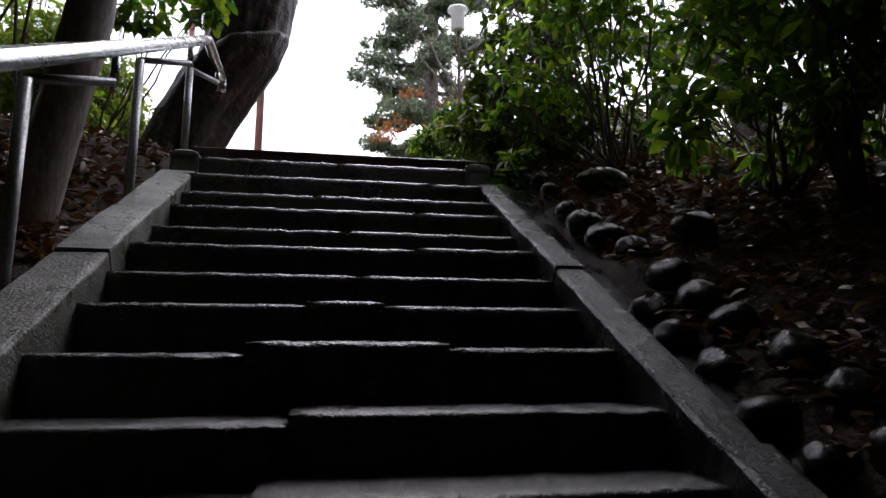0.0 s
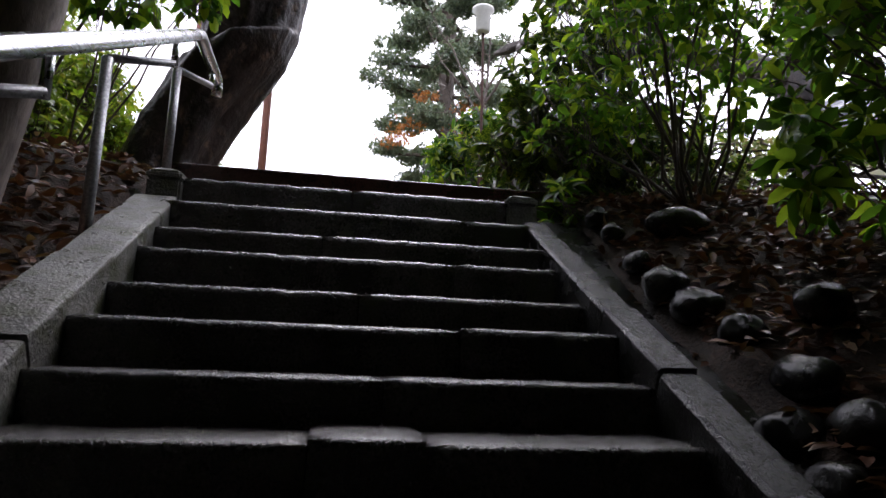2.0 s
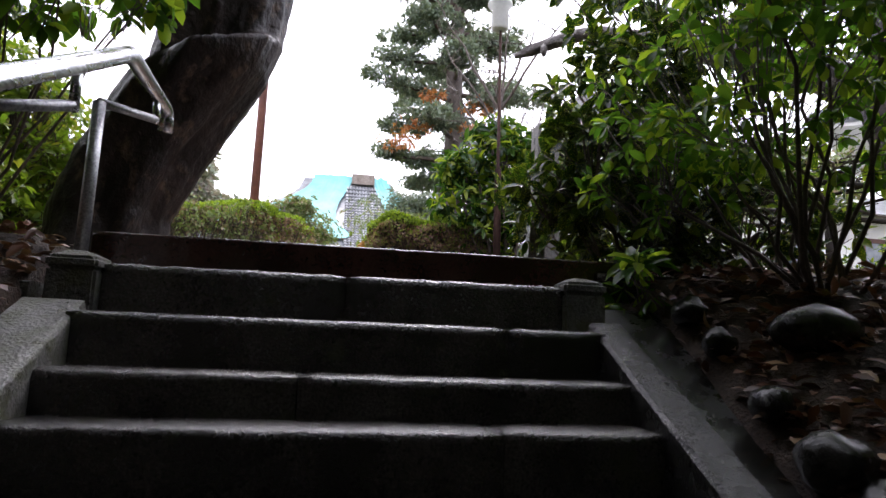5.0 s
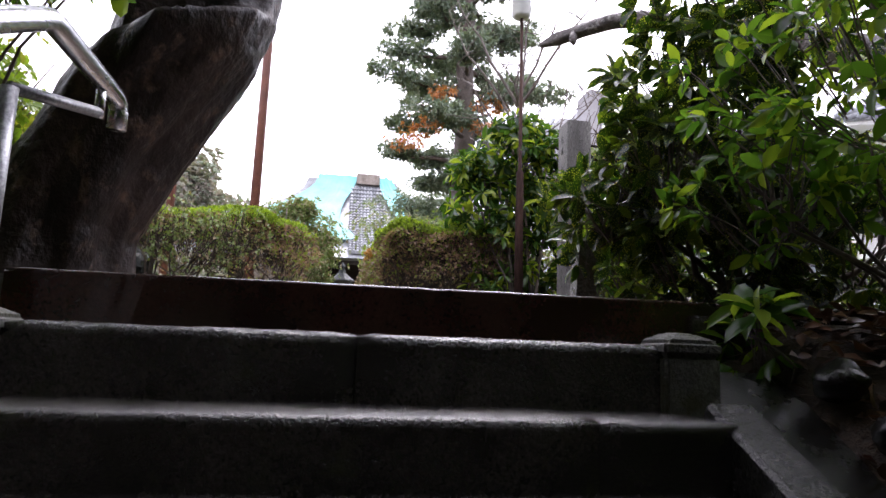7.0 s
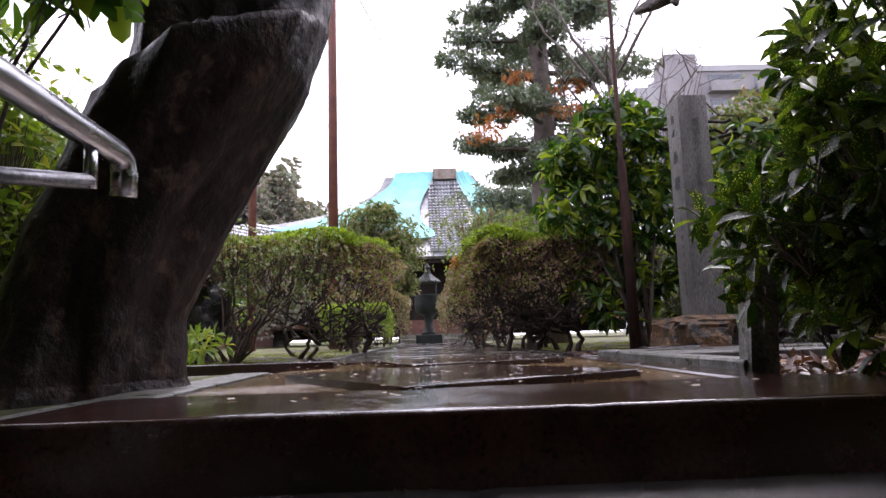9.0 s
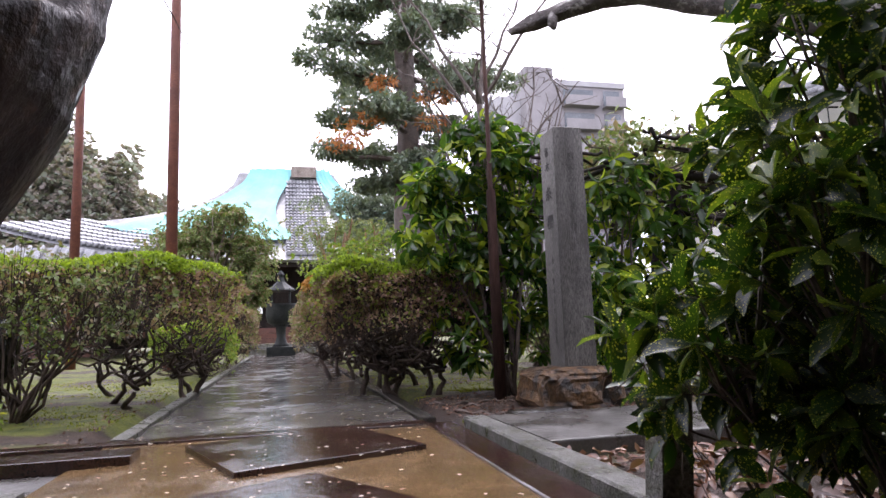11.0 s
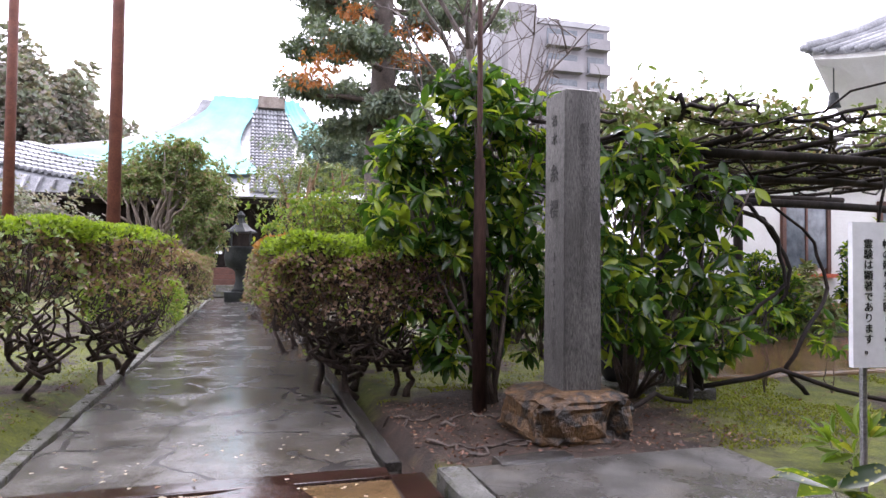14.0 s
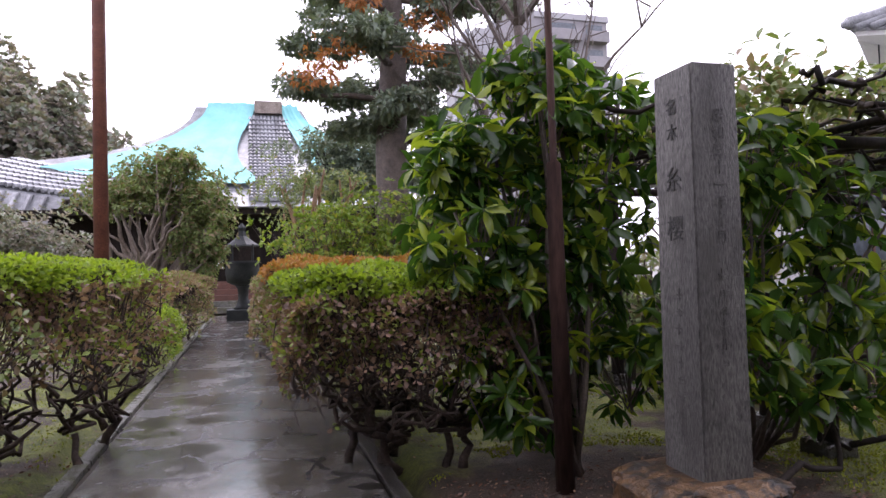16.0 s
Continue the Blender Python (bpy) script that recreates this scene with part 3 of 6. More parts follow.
for side, x0, x1, cuts in ((-1, LEFT - 0.23, LEFT + 0.01, (3.86, 2.93, 2.26, 1.05, -0.2, -1.5)), (1, RIGHT - 0.01, RIGHT + 0.145, (3.86, 2.67, 2.2, 0.93, -0.4, -1.5))):
    for i, (ya, yb) in enumerate(zip(cuts, cuts[1:])):
        za, zb = -0.325 - 0.527 * (3.86 - ya), -0.325 - 0.527 * (3.86 - yb)
        run = math.hypot(ya - yb, za - zb)
        lean = math.atan2(za - zb, ya - yb)
        blk = stone(0.005, run - 0.008, -(x1 - x0), 0, -0.32, 0, 0.008, 0.014, 0.12, i + (50 if side > 0 else 0))
        m = Matrix.Translation((x0, yb, zb + (0.015 if i % 2 else 0))) @ Matrix.Rotation(lean, 4, "X") @ Matrix.Rotation(math.pi / 2, 4, "Z")
        part("kerb_stone", moved(blk, m), KERBSHADE if side > 0 else KERB, kerbs)
for x0 in (LEFT - 0.24, RIGHT - 0.1):
    nl = thing("stone_newel", (x0 + 0.12, 4.08, -0.5), "short squared granite post with a rounded top", "post", "newels of the stairs")
    for nm, w, d, z0, z1, peak in (("post_block", 0.19, 0.2, -0.72, -0.195, 0.0), ("post_cap", 0.2, 0.21, -0.197, -0.15, 0.03)):
        bm = bmesh.new()
        bmesh.ops.create_cube(bm, size=1)
        for v in bm.verts:
            v.co = Vector((x0 + 0.13 + v.co.x * w, 4.08 + v.co.y * d, (z0 + z1) / 2 + v.co.z * (z1 - z0)))
        if peak:
            top = [f for f in bm.faces if f.normal.z > 0.9]
            bmesh.ops.inset_region(bm, faces=top, thickness=0.085)
            for v in top[0].verts:
                v.co.z += peak
        bmesh.ops.bevel(bm, geom=list(bm.edges), offset=0.012, segments=2, affect="EDGES")
        for v in bm.verts:
            v.co += Vector((noise.noise(v.co * 9), noise.noise(v.co * 9 + Vector((5, 0, 0))), noise.noise(v.co * 9 + Vector((0, 5, 0))))) * 0.005
        part(nm, bm, KERB, nl)
wallr = thing("low_retaining_wall", (2, 4.3, -0.5), "low dark stone wall holding the garden edge", "wall", kind="structure")
for i in range(6):
    part("wall_stone", stone(RIGHT + 0.24 + i * 0.6, RIGHT + 0.83 + i * 0.6, 4.34, 4.62, -0.75, -0.03 + rs.uniform(-0.01, 0.01), 0.015, 0.02, 0.12, 300 + i), STEP, wallr)
walll = thing("low_retaining_wall", (-2.5, 4.3, -0.5), "low stone ledge holding the garden edge", "wall", kind="structure")
for i in range(4):
    part("wall_stone", stone(LEFT - 0.86 - i * 0.6, LEFT - 0.27 - i * 0.6, 4.0, 4.55, -0.75, -0.26 + rs.uniform(-0.01, 0.01), 0.015, 0.02, 0.12, 330 + i), KERB, walll)
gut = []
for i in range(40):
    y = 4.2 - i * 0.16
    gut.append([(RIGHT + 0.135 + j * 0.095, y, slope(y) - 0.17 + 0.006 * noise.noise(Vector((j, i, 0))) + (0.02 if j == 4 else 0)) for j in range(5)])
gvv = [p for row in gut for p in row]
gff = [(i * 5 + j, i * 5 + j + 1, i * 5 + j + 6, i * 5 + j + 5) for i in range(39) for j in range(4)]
tagged(part("cement_gutter", (gvv, gff), GUTTER, None, smooth=True), "bare cement strip beside the kerb, darkened to near-black for its shade", "gutter", kind="structure")

for i in range(24):
    low = i >= 15
    y = 2.2 - (i - 15) * 0.27 + rs.uniform(-0.03, 0.03) if low else 3.96 - i * 0.272 + rs.uniform(-0.04, 0.04)
    x = RIGHT + 0.5 + rs.uniform(-0.02, 0.03) + (-0.03 if low else min(0.02 * max(0, i - 1), 0.18))
    sz = rs.uniform(0.085, 0.115) if low or i > 2 else rs.uniform(0.07, 0.085)
    tagged(part("boulder", boulder((x, y, slope(y) - (0.13 if low else 0.0) - 0.02), (sz, sz * rs.uniform(1.0, 1.35), sz * 0.92), i + 1, 0.22, 3), BOULDER, None, smooth=True),
           "wet dark rounded stone edging the leaf bank", "boulder", "boulders edging the bank")
for i, (x, y, sx, sy) in enumerate(((1.62, 3.6, 0.22, 0.1), (1.72, 2.6, 0.18, 0.1))):
    tagged(part("boulder", boulder((x, y, ground_z(x, y) + 0.06), (sx, sy, 0.11), 40 + i, 0.2, 2, 1, 0.4 * i), BOULDER, None, smooth=True),
           "long wet pale stone lying on the leaf bank", "boulder")

# ---- hand rail ----
rail = thing("hand_rail", (-1.42, 1.4, -1.6), "brushed steel pipe hand rail on round posts beside the stairs", "handrail")


def rail_z(y):
    return 0.775 - 0.54 * (4.1 - y)


part("rail_pipe", tube([(-1.3, -2.4, rail_z(-2.4)), (-1.3, 1.0, rail_z(1.0)), (-1.3, 4.04, rail_z(4.04)), (-1.3, 4.09, rail_z(4.09) - 0.003), (-1.3, 4.14, 0.772), (-1.3, 4.7, 0.755), (-1.3, 4.74, 0.74), (-1.3, 4.755, 0.705), (-1.3, 4.755, 0.635)],
                   0.038, 16), STEEL, rail, smooth=True)
for y in (4.2, 3.33, 1.94, 0.6, -0.75):
    zt = rail_z(min(y, 4.1)) - (0.2 if y > 4 else 0.14)
    zb = -0.12 if y > 4 else slope(y) - 0.3
    xp = -1.44 if y > 4 else -1.54
    part("rail_post", tube([(xp, y, zb), (xp, y, zt)], 0.028, 12), DULLSTEEL, rail, smooth=True)
    br = part("rail_arm", tube([(xp, y, zt), (-1.3, y + (0.36 if y > 4 else 0.26), zt + (0.06 if y > 4 else 0.12))], 0.021, 10), DULLSTEEL, rail, smooth=True)
    part("rail_stub", tube([(-1.3, y + (0.36 if y > 4 else 0.26), zt + (0.04 if y > 4 else 0.1)), (-1.3, y + (0.36 if y > 4 else 0.26), min(rail_z(y + 0.26), 0.75))], 0.019, 10), STEEL, br, smooth=True)

# ---- landing and path ----
landing = thing("landing", (-0.3, 6.2, -0.1), "wet washed-pebble landing framed in red-brown granite", "landing", kind="structure")
part("pebble_bed", (stone(-1.34, 0.7, 4.6, 8.02, -0.2, 0.0, 0.004, 0.004, 0.2, 70)), PEBBLE, landing)
part("border_stone", moved(stone(0.0, 3.55, -0.2, 0.0, -0.2, 0.012, 0.005, 0.008, 0.3, 71), Matrix.Translation((0.69, 4.5, 0)) @ Matrix.Rotation(math.pi / 2, 4, "Z")), BROWN, landing)
part("border_stone", moved(stone(0.0, 2.3, -0.22, 0.0, -0.2, 0.012, 0.005, 0.008, 0.3, 72), Matrix.Translation((-1.58, 4.55, 0)) @ Matrix.Rotation(math.pi / 2, 4, "Z")), KERB, landing)
part("border_stone", stone(-3.2, 0.7, 8.03, 8.2, -0.2, 0.014, 0.006, 0.008, 0.3, 73), BROWN, landing)
part("border_stone", stone(-3.2, -1.05, 7.35, 7.62, -0.2, 0.05, 0.006, 0.008, 0.3, 74), BROWN, landing)
part("side_bed", stone(-3.3, -1.36, 6.8, 8.02, -0.2, -0.02, 0.01, 0.01, 0.2, 75), CEMENT, landing)
for x, y, w, d, ang in ((-0.48, 5.0, 1.12, 1.25, 30), (-0.49, 6.78, 1.05, 0.98, 20)):
    blk = stone(0, w, 0, d, -0.1, 0.03, 0.003, 0.006, 0.2, int(w * 90))
    part("diamond_slab", moved(blk, Matrix.Translation((x, y, 0)) @ Matrix.Rotation(radians(ang), 4, "Z")), BROWN, landing)

path = thing("garden_path", (-0.3, 18, -0.1), "wet cracked concrete path leading through the garden", "path", kind="structure")
part("path_bed", stone(-1.36, 0.78, 8.21, 27.3, -0.2, -0.03, 0.003, 0.005, 0.3, 80), EARTH, path)
rows = [8.22]
while rows[-1] < 27:
    rows.append(rows[-1] + rs.uniform(0.45, 0.95) * (1 if rows[-1] < 16 else 1.5))
edge = {}


def corner(i, j):
    """A crooked crack's corner point."""
    if (i, j) not in edge:
        xs = (-1.22, rs.uniform(-0.8, -0.4), rs.uniform(-0.1, 0.3), 0.68)
        edge[(i, j)] = (xs[j], rows[i] + (rs.uniform(-0.22, 0.22) if 0 < i < len(rows) - 1 else 0))
    return edge[(i, j)]


def crack(a, b, seed):
    r = random.Random(seed)
    return [a] + [(a[0] + (b[0] - a[0]) * f + r.uniform(-0.03, 0.03), a[1] + (b[1] - a[1]) * f + r.uniform(-0.03, 0.03)) for f in (0.25, 0.5, 0.75)] + [b]


for i in range(len(rows) - 1):
    for j in range(3):
        c = [corner(i, j), corner(i, j + 1), corner(i + 1, j + 1), corner(i + 1, j)]
        ring = crack(c[0], c[1], i * 50 + j)[:-1] + crack(c[1], c[2], 3000 + i * 50 + j + 1)[:-1] + crack(c[3], c[2], (i + 1) * 50 + j)[::-1][:-1] + crack(c[0], c[3], 3000 + i * 50 + j)[::-1][:-1]
        mx, my = sum(p[0] for p in ring) / len(ring), sum(p[1] for p in ring) / len(ring)
        shrink = 1 - (0.011 if rs.random() < 0.4 else 0.0015)
        tilt = rs.uniform(-0.004, 0.004), rs.uniform(-0.004, 0.004)
        h = rs.uniform(-0.002, 0.002)
        topv = [(mx + (x - mx) * shrink, my + (y - my) * shrink, h + (x - mx) * tilt[0] + (y - my) * tilt[1]) for x, y in ring]
        vv = topv + [(x, y, -0.05) for x, y, z in topv]
        k = len(ring)
        ff = [tuple(range(k))] + [(q, q + k, (q + 1) % k + k, (q + 1) % k) for q in range(k)]
        part("pavement_piece", (vv, ff), PAVE, path)
for x0 in (-1.36, 0.7):
    y = 8.22
    while y < 26.5:
        ln = rs.uniform(0.8, 1.3)
        part("edge_stone", moved(stone(0.004, ln - 0.004, -0.11, 0.0, -0.15, 0.02 + rs.uniform(-0.006, 0.006), 0.008, 0.01, 0.25, int(y * 31)), Matrix.Translation((x0, y, 0)) @ Matrix.Rotation(math.pi / 2, 4, "Z")), KERB if x0 < 0 else STEP, path)
        y += ln

slab = thing("concrete_slab", (1.8, 7.4, 0), "raised grey concrete slab beside the landing", "slab", kind="structure")
part("slab_kerb", moved(stone(0.0, 2.4, -0.16, 0.0, -0.15, 0.05, 0.008, 0.012, 0.2, 90), Matrix.Translation((0.94, 5.6, 0)) @ Matrix.Rotation(math.pi / 2, 4, "Z")), KERB, slab)
part("slab_top", stone(1.11, 2.75, 6.85, 7.98, -0.12, 0.045, 0.008, 0.012, 0.2, 91), CEMENT, slab)
part("slab_end", stone(1.3, 1.75, 7.92, 8.1, -0.12, 0.06, 0.02, 0.02, 0.1, 92), STEP, slab)

# ---- stele on its rock ----
stele = thing("stone_stele", (2.12, 8.7, 0.25), "tall square grey granite stele carved with ink-dark writing", "stele")
bm = bmesh.new()
bmesh.ops.create_cube(bm, size=1)
for v in bm.verts:
    k = 0.97 if v.co.z > 0 else 1.03
    v.co = Vector((2.12 + v.co.x * 0.275 * k, 8.7 + v.co.y * 0.31 * k, 1.29 + v.co.z * 2.1))
top = [f for f in bm.faces if f.normal.z > 0.9]
bmesh.ops.inset_region(bm, faces=top, thickness=0.06)
for v in top[0].verts:
    v.co.z += 0.02
bmesh.ops.bevel(bm, geom=[e for e in bm.edges if e.calc_length() > 0.3], offset=0.008, segments=2, affect="EDGES")
part("shaft", bm, STELE, stele)


def glyph(text, size, place, turn, mat, owner, name="letter"):
    """One written character as a thin mesh standing on a face."""
    cu = bpy.data.curves.new(name, "FONT")
    cu.body, cu.size, cu.extrude, cu.align_x, cu.align_y = text, size, 0.0015, "CENTER", "CENTER"
    tmp = bpy.data.objects.new(name, cu)
    scene.collection.objects.link(tmp)
    dg = bpy.context.evaluated_depsgraph_get()
    me = bpy.data.meshes.new_from_object(tmp.evaluated_get(dg))
    bpy.data.objects.remove(tmp)
    me.materials.clear()
    me.materials.append(mat)
    me.transform(Matrix.Translation(place) @ turn @ Matrix.Rotation(math.pi / 2, 4, "X"))
    return part(name, me, mat, owner)


west, south = Matrix.Rotation(-math.pi / 2, 4, "Z"), Matrix()
for ch, z, sz in (("名", 2.15, 0.09), ("木", 2.02, 0.09), ("糸", 1.78, 0.135), ("櫻", 1.53, 0.135)):
    glyph(ch, sz, (1.979, 8.7, z), west, CARVED, stele)
for i in range(9):
    part("worn_letter", join(box(1.977, 1.9835, 8.67 + 0.006 * (i % 3), 8.71 + 0.009 * (i * 5 % 4), 1.2 - i * 0.085, 1.208 - i * 0.085), box(1.977, 1.9835, 8.685 + 0.007 * (i * 7 % 3), 8.693 + 0.007 * (i * 7 % 3), 1.172 + 0.008 * (i % 2) - i * 0.085, 1.235 - 0.006 * (i * 3 % 4) - i * 0.085), box(1.977, 1.9835, 8.678, 8.72 - 0.008 * (i % 3), 1.182 - i * 0.085, 1.188 - i * 0.085)), FADED, stele)
for i, ch in enumerate("昭和三十一年三月"):
    glyph(ch, 0.075, (2.13, 8.541, 2.08 - i * 0.085), south, FADED, stele)
for i in range(6):
    part("worn_letter", join(box(2.1 + 0.007 * (i % 3), 2.145 + 0.006 * (i * 5 % 4), 8.538, 8.545, 1.3 - i * 0.085, 1.306 - i * 0.085), box(2.118 + 0.008 * (i * 7 % 3), 2.124 + 0.008 * (i * 7 % 3), 8.538, 8.545, 1.274 + 0.007 * (i % 2) - i * 0.085, 1.33 - 0.006 * (i * 3 % 4) - i * 0.085), box(2.106, 2.15 - 0.008 * (i % 3), 8.538, 8.545, 1.284 - i * 0.085, 1.289 - i * 0.085)), FADED, stele)

bm = bmesh.new()
bmesh.ops.create_icosphere(bm, subdivisions=4, radius=1)
for v in bm.verts:
    p = v.co.copy()
    q = Vector([math.copysign(abs(a) ** 0.45, a) for a in p])
    f = 1 + 0.12 * noise.noise(p * 2.2) + 0.1 * noise.noise(p * 5) + 0.05 * noise.noise(p * 13)
    f -= 0.42 * math.exp(-((p.x - 0.45) / 0.28) ** 2 - ((p.z + 0.1) / 0.45) ** 2) * max(0, -p.y)
    v.co = Vector((2.1 + q.x * 0.38 * f, 8.72 + q.y * 0.36 * f, 0.12 + q.z * 0.19 * (1 + 0.12 * noise.noise(p * 3.7))))
tagged(part("pedestal_rock", bm, ROCK, None, smooth=False), "rough ochre rock with dark hollows under the stele", "rock")
tagged(part("flat_stone", boulder((2.55, 8.95, 0.05), (0.2, 0.15, 0.1), 61, 0.3, 3), BOULDER, None), "dark wet stone lying beside the pedestal rock", "rock")
bm = bmesh.new()
bmesh.ops.create_icosphere(bm, subdivisions=4, radius=1)
for v in bm.verts:
    p = v.co.copy()
    f = 1 + 0.35 * noise.noise(p * 1.9) + 0.15 * noise.noise(p * 5)
    v.co = Vector((-3.3 + p.x * 0.6 * f, 10.3 + p.y * 0.5 * f, 0.45 + p.z * 0.8 * f))
tagged(part("standing_rock", bm, BOULDER, None), "large dark craggy rock standing in the garden", "rock")
bx = thing("concrete_block", (-2.75, 4.9, -0.05), "pale concrete block sunk into the leaf bank", "block")
part("block_body", stone(-2.9, -2.44, 4.75, 5.15, -0.3, 0.11, 0.01, 0.02, 0.15, 95), KERB, bx)

# ---- marker post, sign, stake with its horn, poles ----
mk = thing("marker_post", (1.02, 5.62, 0), "leaning square pale stone marker post", "post")
part("post_body", moved(stone(-0.06, 0.06, -0.06, 0.06, -0.1, 0.63, 0.006, 0.014, 0.05, 97), Matrix.Translation((1.02, 5.62, 0)) @ Matrix.Rotation(radians(4), 4, "Y")), KERB, mk)

sg = thing("notice_board", (2.45, 6.7, 0), "white notice board with black vertical writing on two legs", "sign")
turn = Matrix.Translation((2.6, 6.62, 0)) @ Matrix.Rotation(radians(-8), 4, "Z")
part("board", moved(box(-0.3, 0.4, -0.012, 0.012, 0.74, 1.33), turn), SIGN, sg)
for x in (-0.22, 0.32):
    part("leg", moved(tube([(x, 0.03, -0.05), (x, 0.03, 1.2)], 0.014, 8), turn), DULLSTEEL, sg)
COLUMNS = ("霊験は顕著であります。", "幢の廻りを三匝", "", "", "", "", "")
for c, txt in enumerate(COLUMNS):
    for i in range(11):
        x, z = -0.23 + c * 0.085, 1.24 - i * 0.043
        if i < len(txt):
            glyph(txt[i], 0.042, turn @ Vector((x, -0.014, z)), Matrix.Rotation(radians(-8), 4, "Z"), INK, sg)
        elif c:
            part("writing", moved(box(x - rs.uniform(0.007, 0.014), x + rs.uniform(0.007, 0.014), -0.0145, -0.0115, z - rs.uniform(0.004, 0.013), z + rs.uniform(0.004, 0.013)), turn), INK, sg)

jar = thing("water_jar", (3.35, 10.1, 0), "dark glazed jar standing on a flat stone", "jar")
part("jar_body", lathe(3.35, 10.1, [(0.12, 0.06), (0.16, 0.12), (0.19, 0.3), (0.19, 0.45), (0.16, 0.54), (0.17, 0.58), (0.14, 0.58), (0.13, 0.5)]), INK, jar, smooth=True)
part("jar_foot", stone(3.1, 3.6, 9.85, 10.35, -0.05, 0.06, 0.012, 0.02, 0.1, 98), KERB, jar)
root = thing("tree_root", (1.6, 9.0, 0), "thin brown roots and fallen twigs crossing the bare earth", "root")
for i in range(16):
    a = (rs.uniform(0.95, 2.8), rs.uniform(8.3, 9.6), 0.0)
    b = (a[0] + rs.uniform(-0.5, 0.5), a[1] + rs.uniform(-0.35, 0.35), 0.0)
    part("root_strand", tube([(p.x, p.y, ground_z(p.x, p.y) + 0.012 + 0.012 * math.sin(k * 1.9)) for k, p in enumerate(wander(a, b, 7, 0.04, rs))], [0.014, 0.013, 0.012, 0.011, 0.01, 0.008, 0.006, 0.004], 5), TWIG, root, smooth=True)

stake = thing("brown_stake", (1.75, 9.56, 0), "tall dark brown wooden stake among the bushes", "stake")
part("pole", tube([(1.75, 9.56, -0.1), (1.74, 9.56, 1.2), (1.735, 9.55, 2.0), (1.735, 9.55, 2.02), (1.72, 9.54, 4.2)], [0.06, 0.052, 0.045, 0.024, 0.02], 10), STAKEWOOD, stake, smooth=True)
part("horn", tube([(1.71, 9.53, 4.02), (1.71, 9.53, 4.05), (1.71, 9.53, 4.36), (1.71, 9.53, 4.4), (1.71, 9.53, 4.44), (1.71, 9.53, 4.46), (1.71, 9.53, 4.52)], [0.085, 0.125, 0.12, 0.18, 0.17, 0.06, 0.03], 16), LAMPWHITE, stake, "white enamelled bell-shaped cap", smooth=True)
for px, py in ((-2.66, 18.69), (-5.65, 22.42)):
    pl = thing("rust_pole", (px, py, 0), "tall slender rust-red painted steel pole", "pole", "rust-red poles")
    part("shaft", tube([(px, py, -0.1), (px + 0.05, py, 14)], [0.13, 0.09], 12), RUST, pl, smooth=True)


# ---- the leaning tree beside the landing ----
tree = thing("leaning_tree", (-1.85, 5.7, 0), "old thick dark leaning trunk with furrowed wet bark", "tree")
TRUNK = [(-1.9, -0.25, 0.37), (-1.87, 0.05, 0.32), (-1.84, 0.35, 0.35), (-1.71, 0.7, 0.375), (-1.5, 1.05, 0.39), (-1.32, 1.35, 0.41), (-1.24, 1.65, 0.425), (-1.21, 2.0, 0.43), (-1.19, 2.4, 0.43), (-1.1, 3.0, 0.41), (-0.95, 4.0, 0.36), (-0.7, 5.5, 0.3)]
bm = bmesh.new()
ring_n, lev = 88, 190
rings = []
for i in range(lev + 1):
    f = i / lev * (len(TRUNK) - 1)
    a, b = TRUNK[int(f)], TRUNK[min(int(f) + 1, len(TRUNK) - 1)]
    u = f - int(f)
    u = u * u * (3 - 2 * u)
    cx, cz, r = (a[q] + (b[q] - a[q]) * u for q in range(3))
    row = []
    for k in range(ring_n):
        ang = 2 * math.pi * k / ring_n
        d = Vector((math.cos(ang), math.sin(ang), 0))
        ridge = 0.05 * noise.noise(Vector((d.x * 2.0, d.y * 2.0, cz * 0.9))) + 0.035 * noise.noise(Vector((d.x * 4.5, d.y * 4.5, cz * 1.3 + 5)))
        ridge += 0.018 * abs(noise.noise(Vector((d.x * 9 + cz, d.y * 9, cz * 2.2)))) + 0.011 * noise.noise(Vector((d.x * 17, d.y * 17, cz * 9)))
        flare = 0.14 * max(0, 0.3 - cz) * (1 + math.sin(3 * ang + 1))
        face = max(0, math.cos(ang + 1.45))
        over = cz - (1.37 + 0.24 * math.cos(ang))
        lip = 0.13 * face ** 3 * math.exp(-(over / (0.3 if over < 0 else 0.03)) ** 2)
        hollow = -0.24 * face ** 2 * (0 if over < 0.0 else (1 - math.exp(-(over / 0.05) ** 2)) * math.exp(-(over / 0.5) ** 2))
        hollow += 0.07 * math.exp(-((ang - 4.05 - 0.35 * (cz - 1.6)) / 0.16) ** 2) * math.exp(-((cz - 1.65) / 0.4) ** 2)
        row.append(bm.verts.new((cx + d.x * (r + ridge + flare + hollow + lip), 5.7 + d.y * (r + ridge + flare + hollow + lip), cz)))
    rings.append(row)
for a, b in zip(rings, rings[1:]):
    for k in range(ring_n):
        bm.faces.new((a[k], a[(k + 1) % ring_n], b[(k + 1) % ring_n], b[k]))
part("trunk", bm, BARK, tree, smooth=True)
rt = random.Random(21)
rng = np.random.default_rng(5)
crownc = []
for i in range(7):
    tip = (rt.uniform(-5.5, -1.5), rt.uniform(3.0, 7.0), rt.uniform(6.5, 8.5))
    part("limb", tube(wander((-0.85 + rt.uniform(-0.1, 0.1), 5.7, 4.6 + 0.1 * i), tip, 7, 0.14, rt), [0.16 - 0.018 * j for j in range(8)], 8), BARK, tree, smooth=True)
    crownc.append(tip)
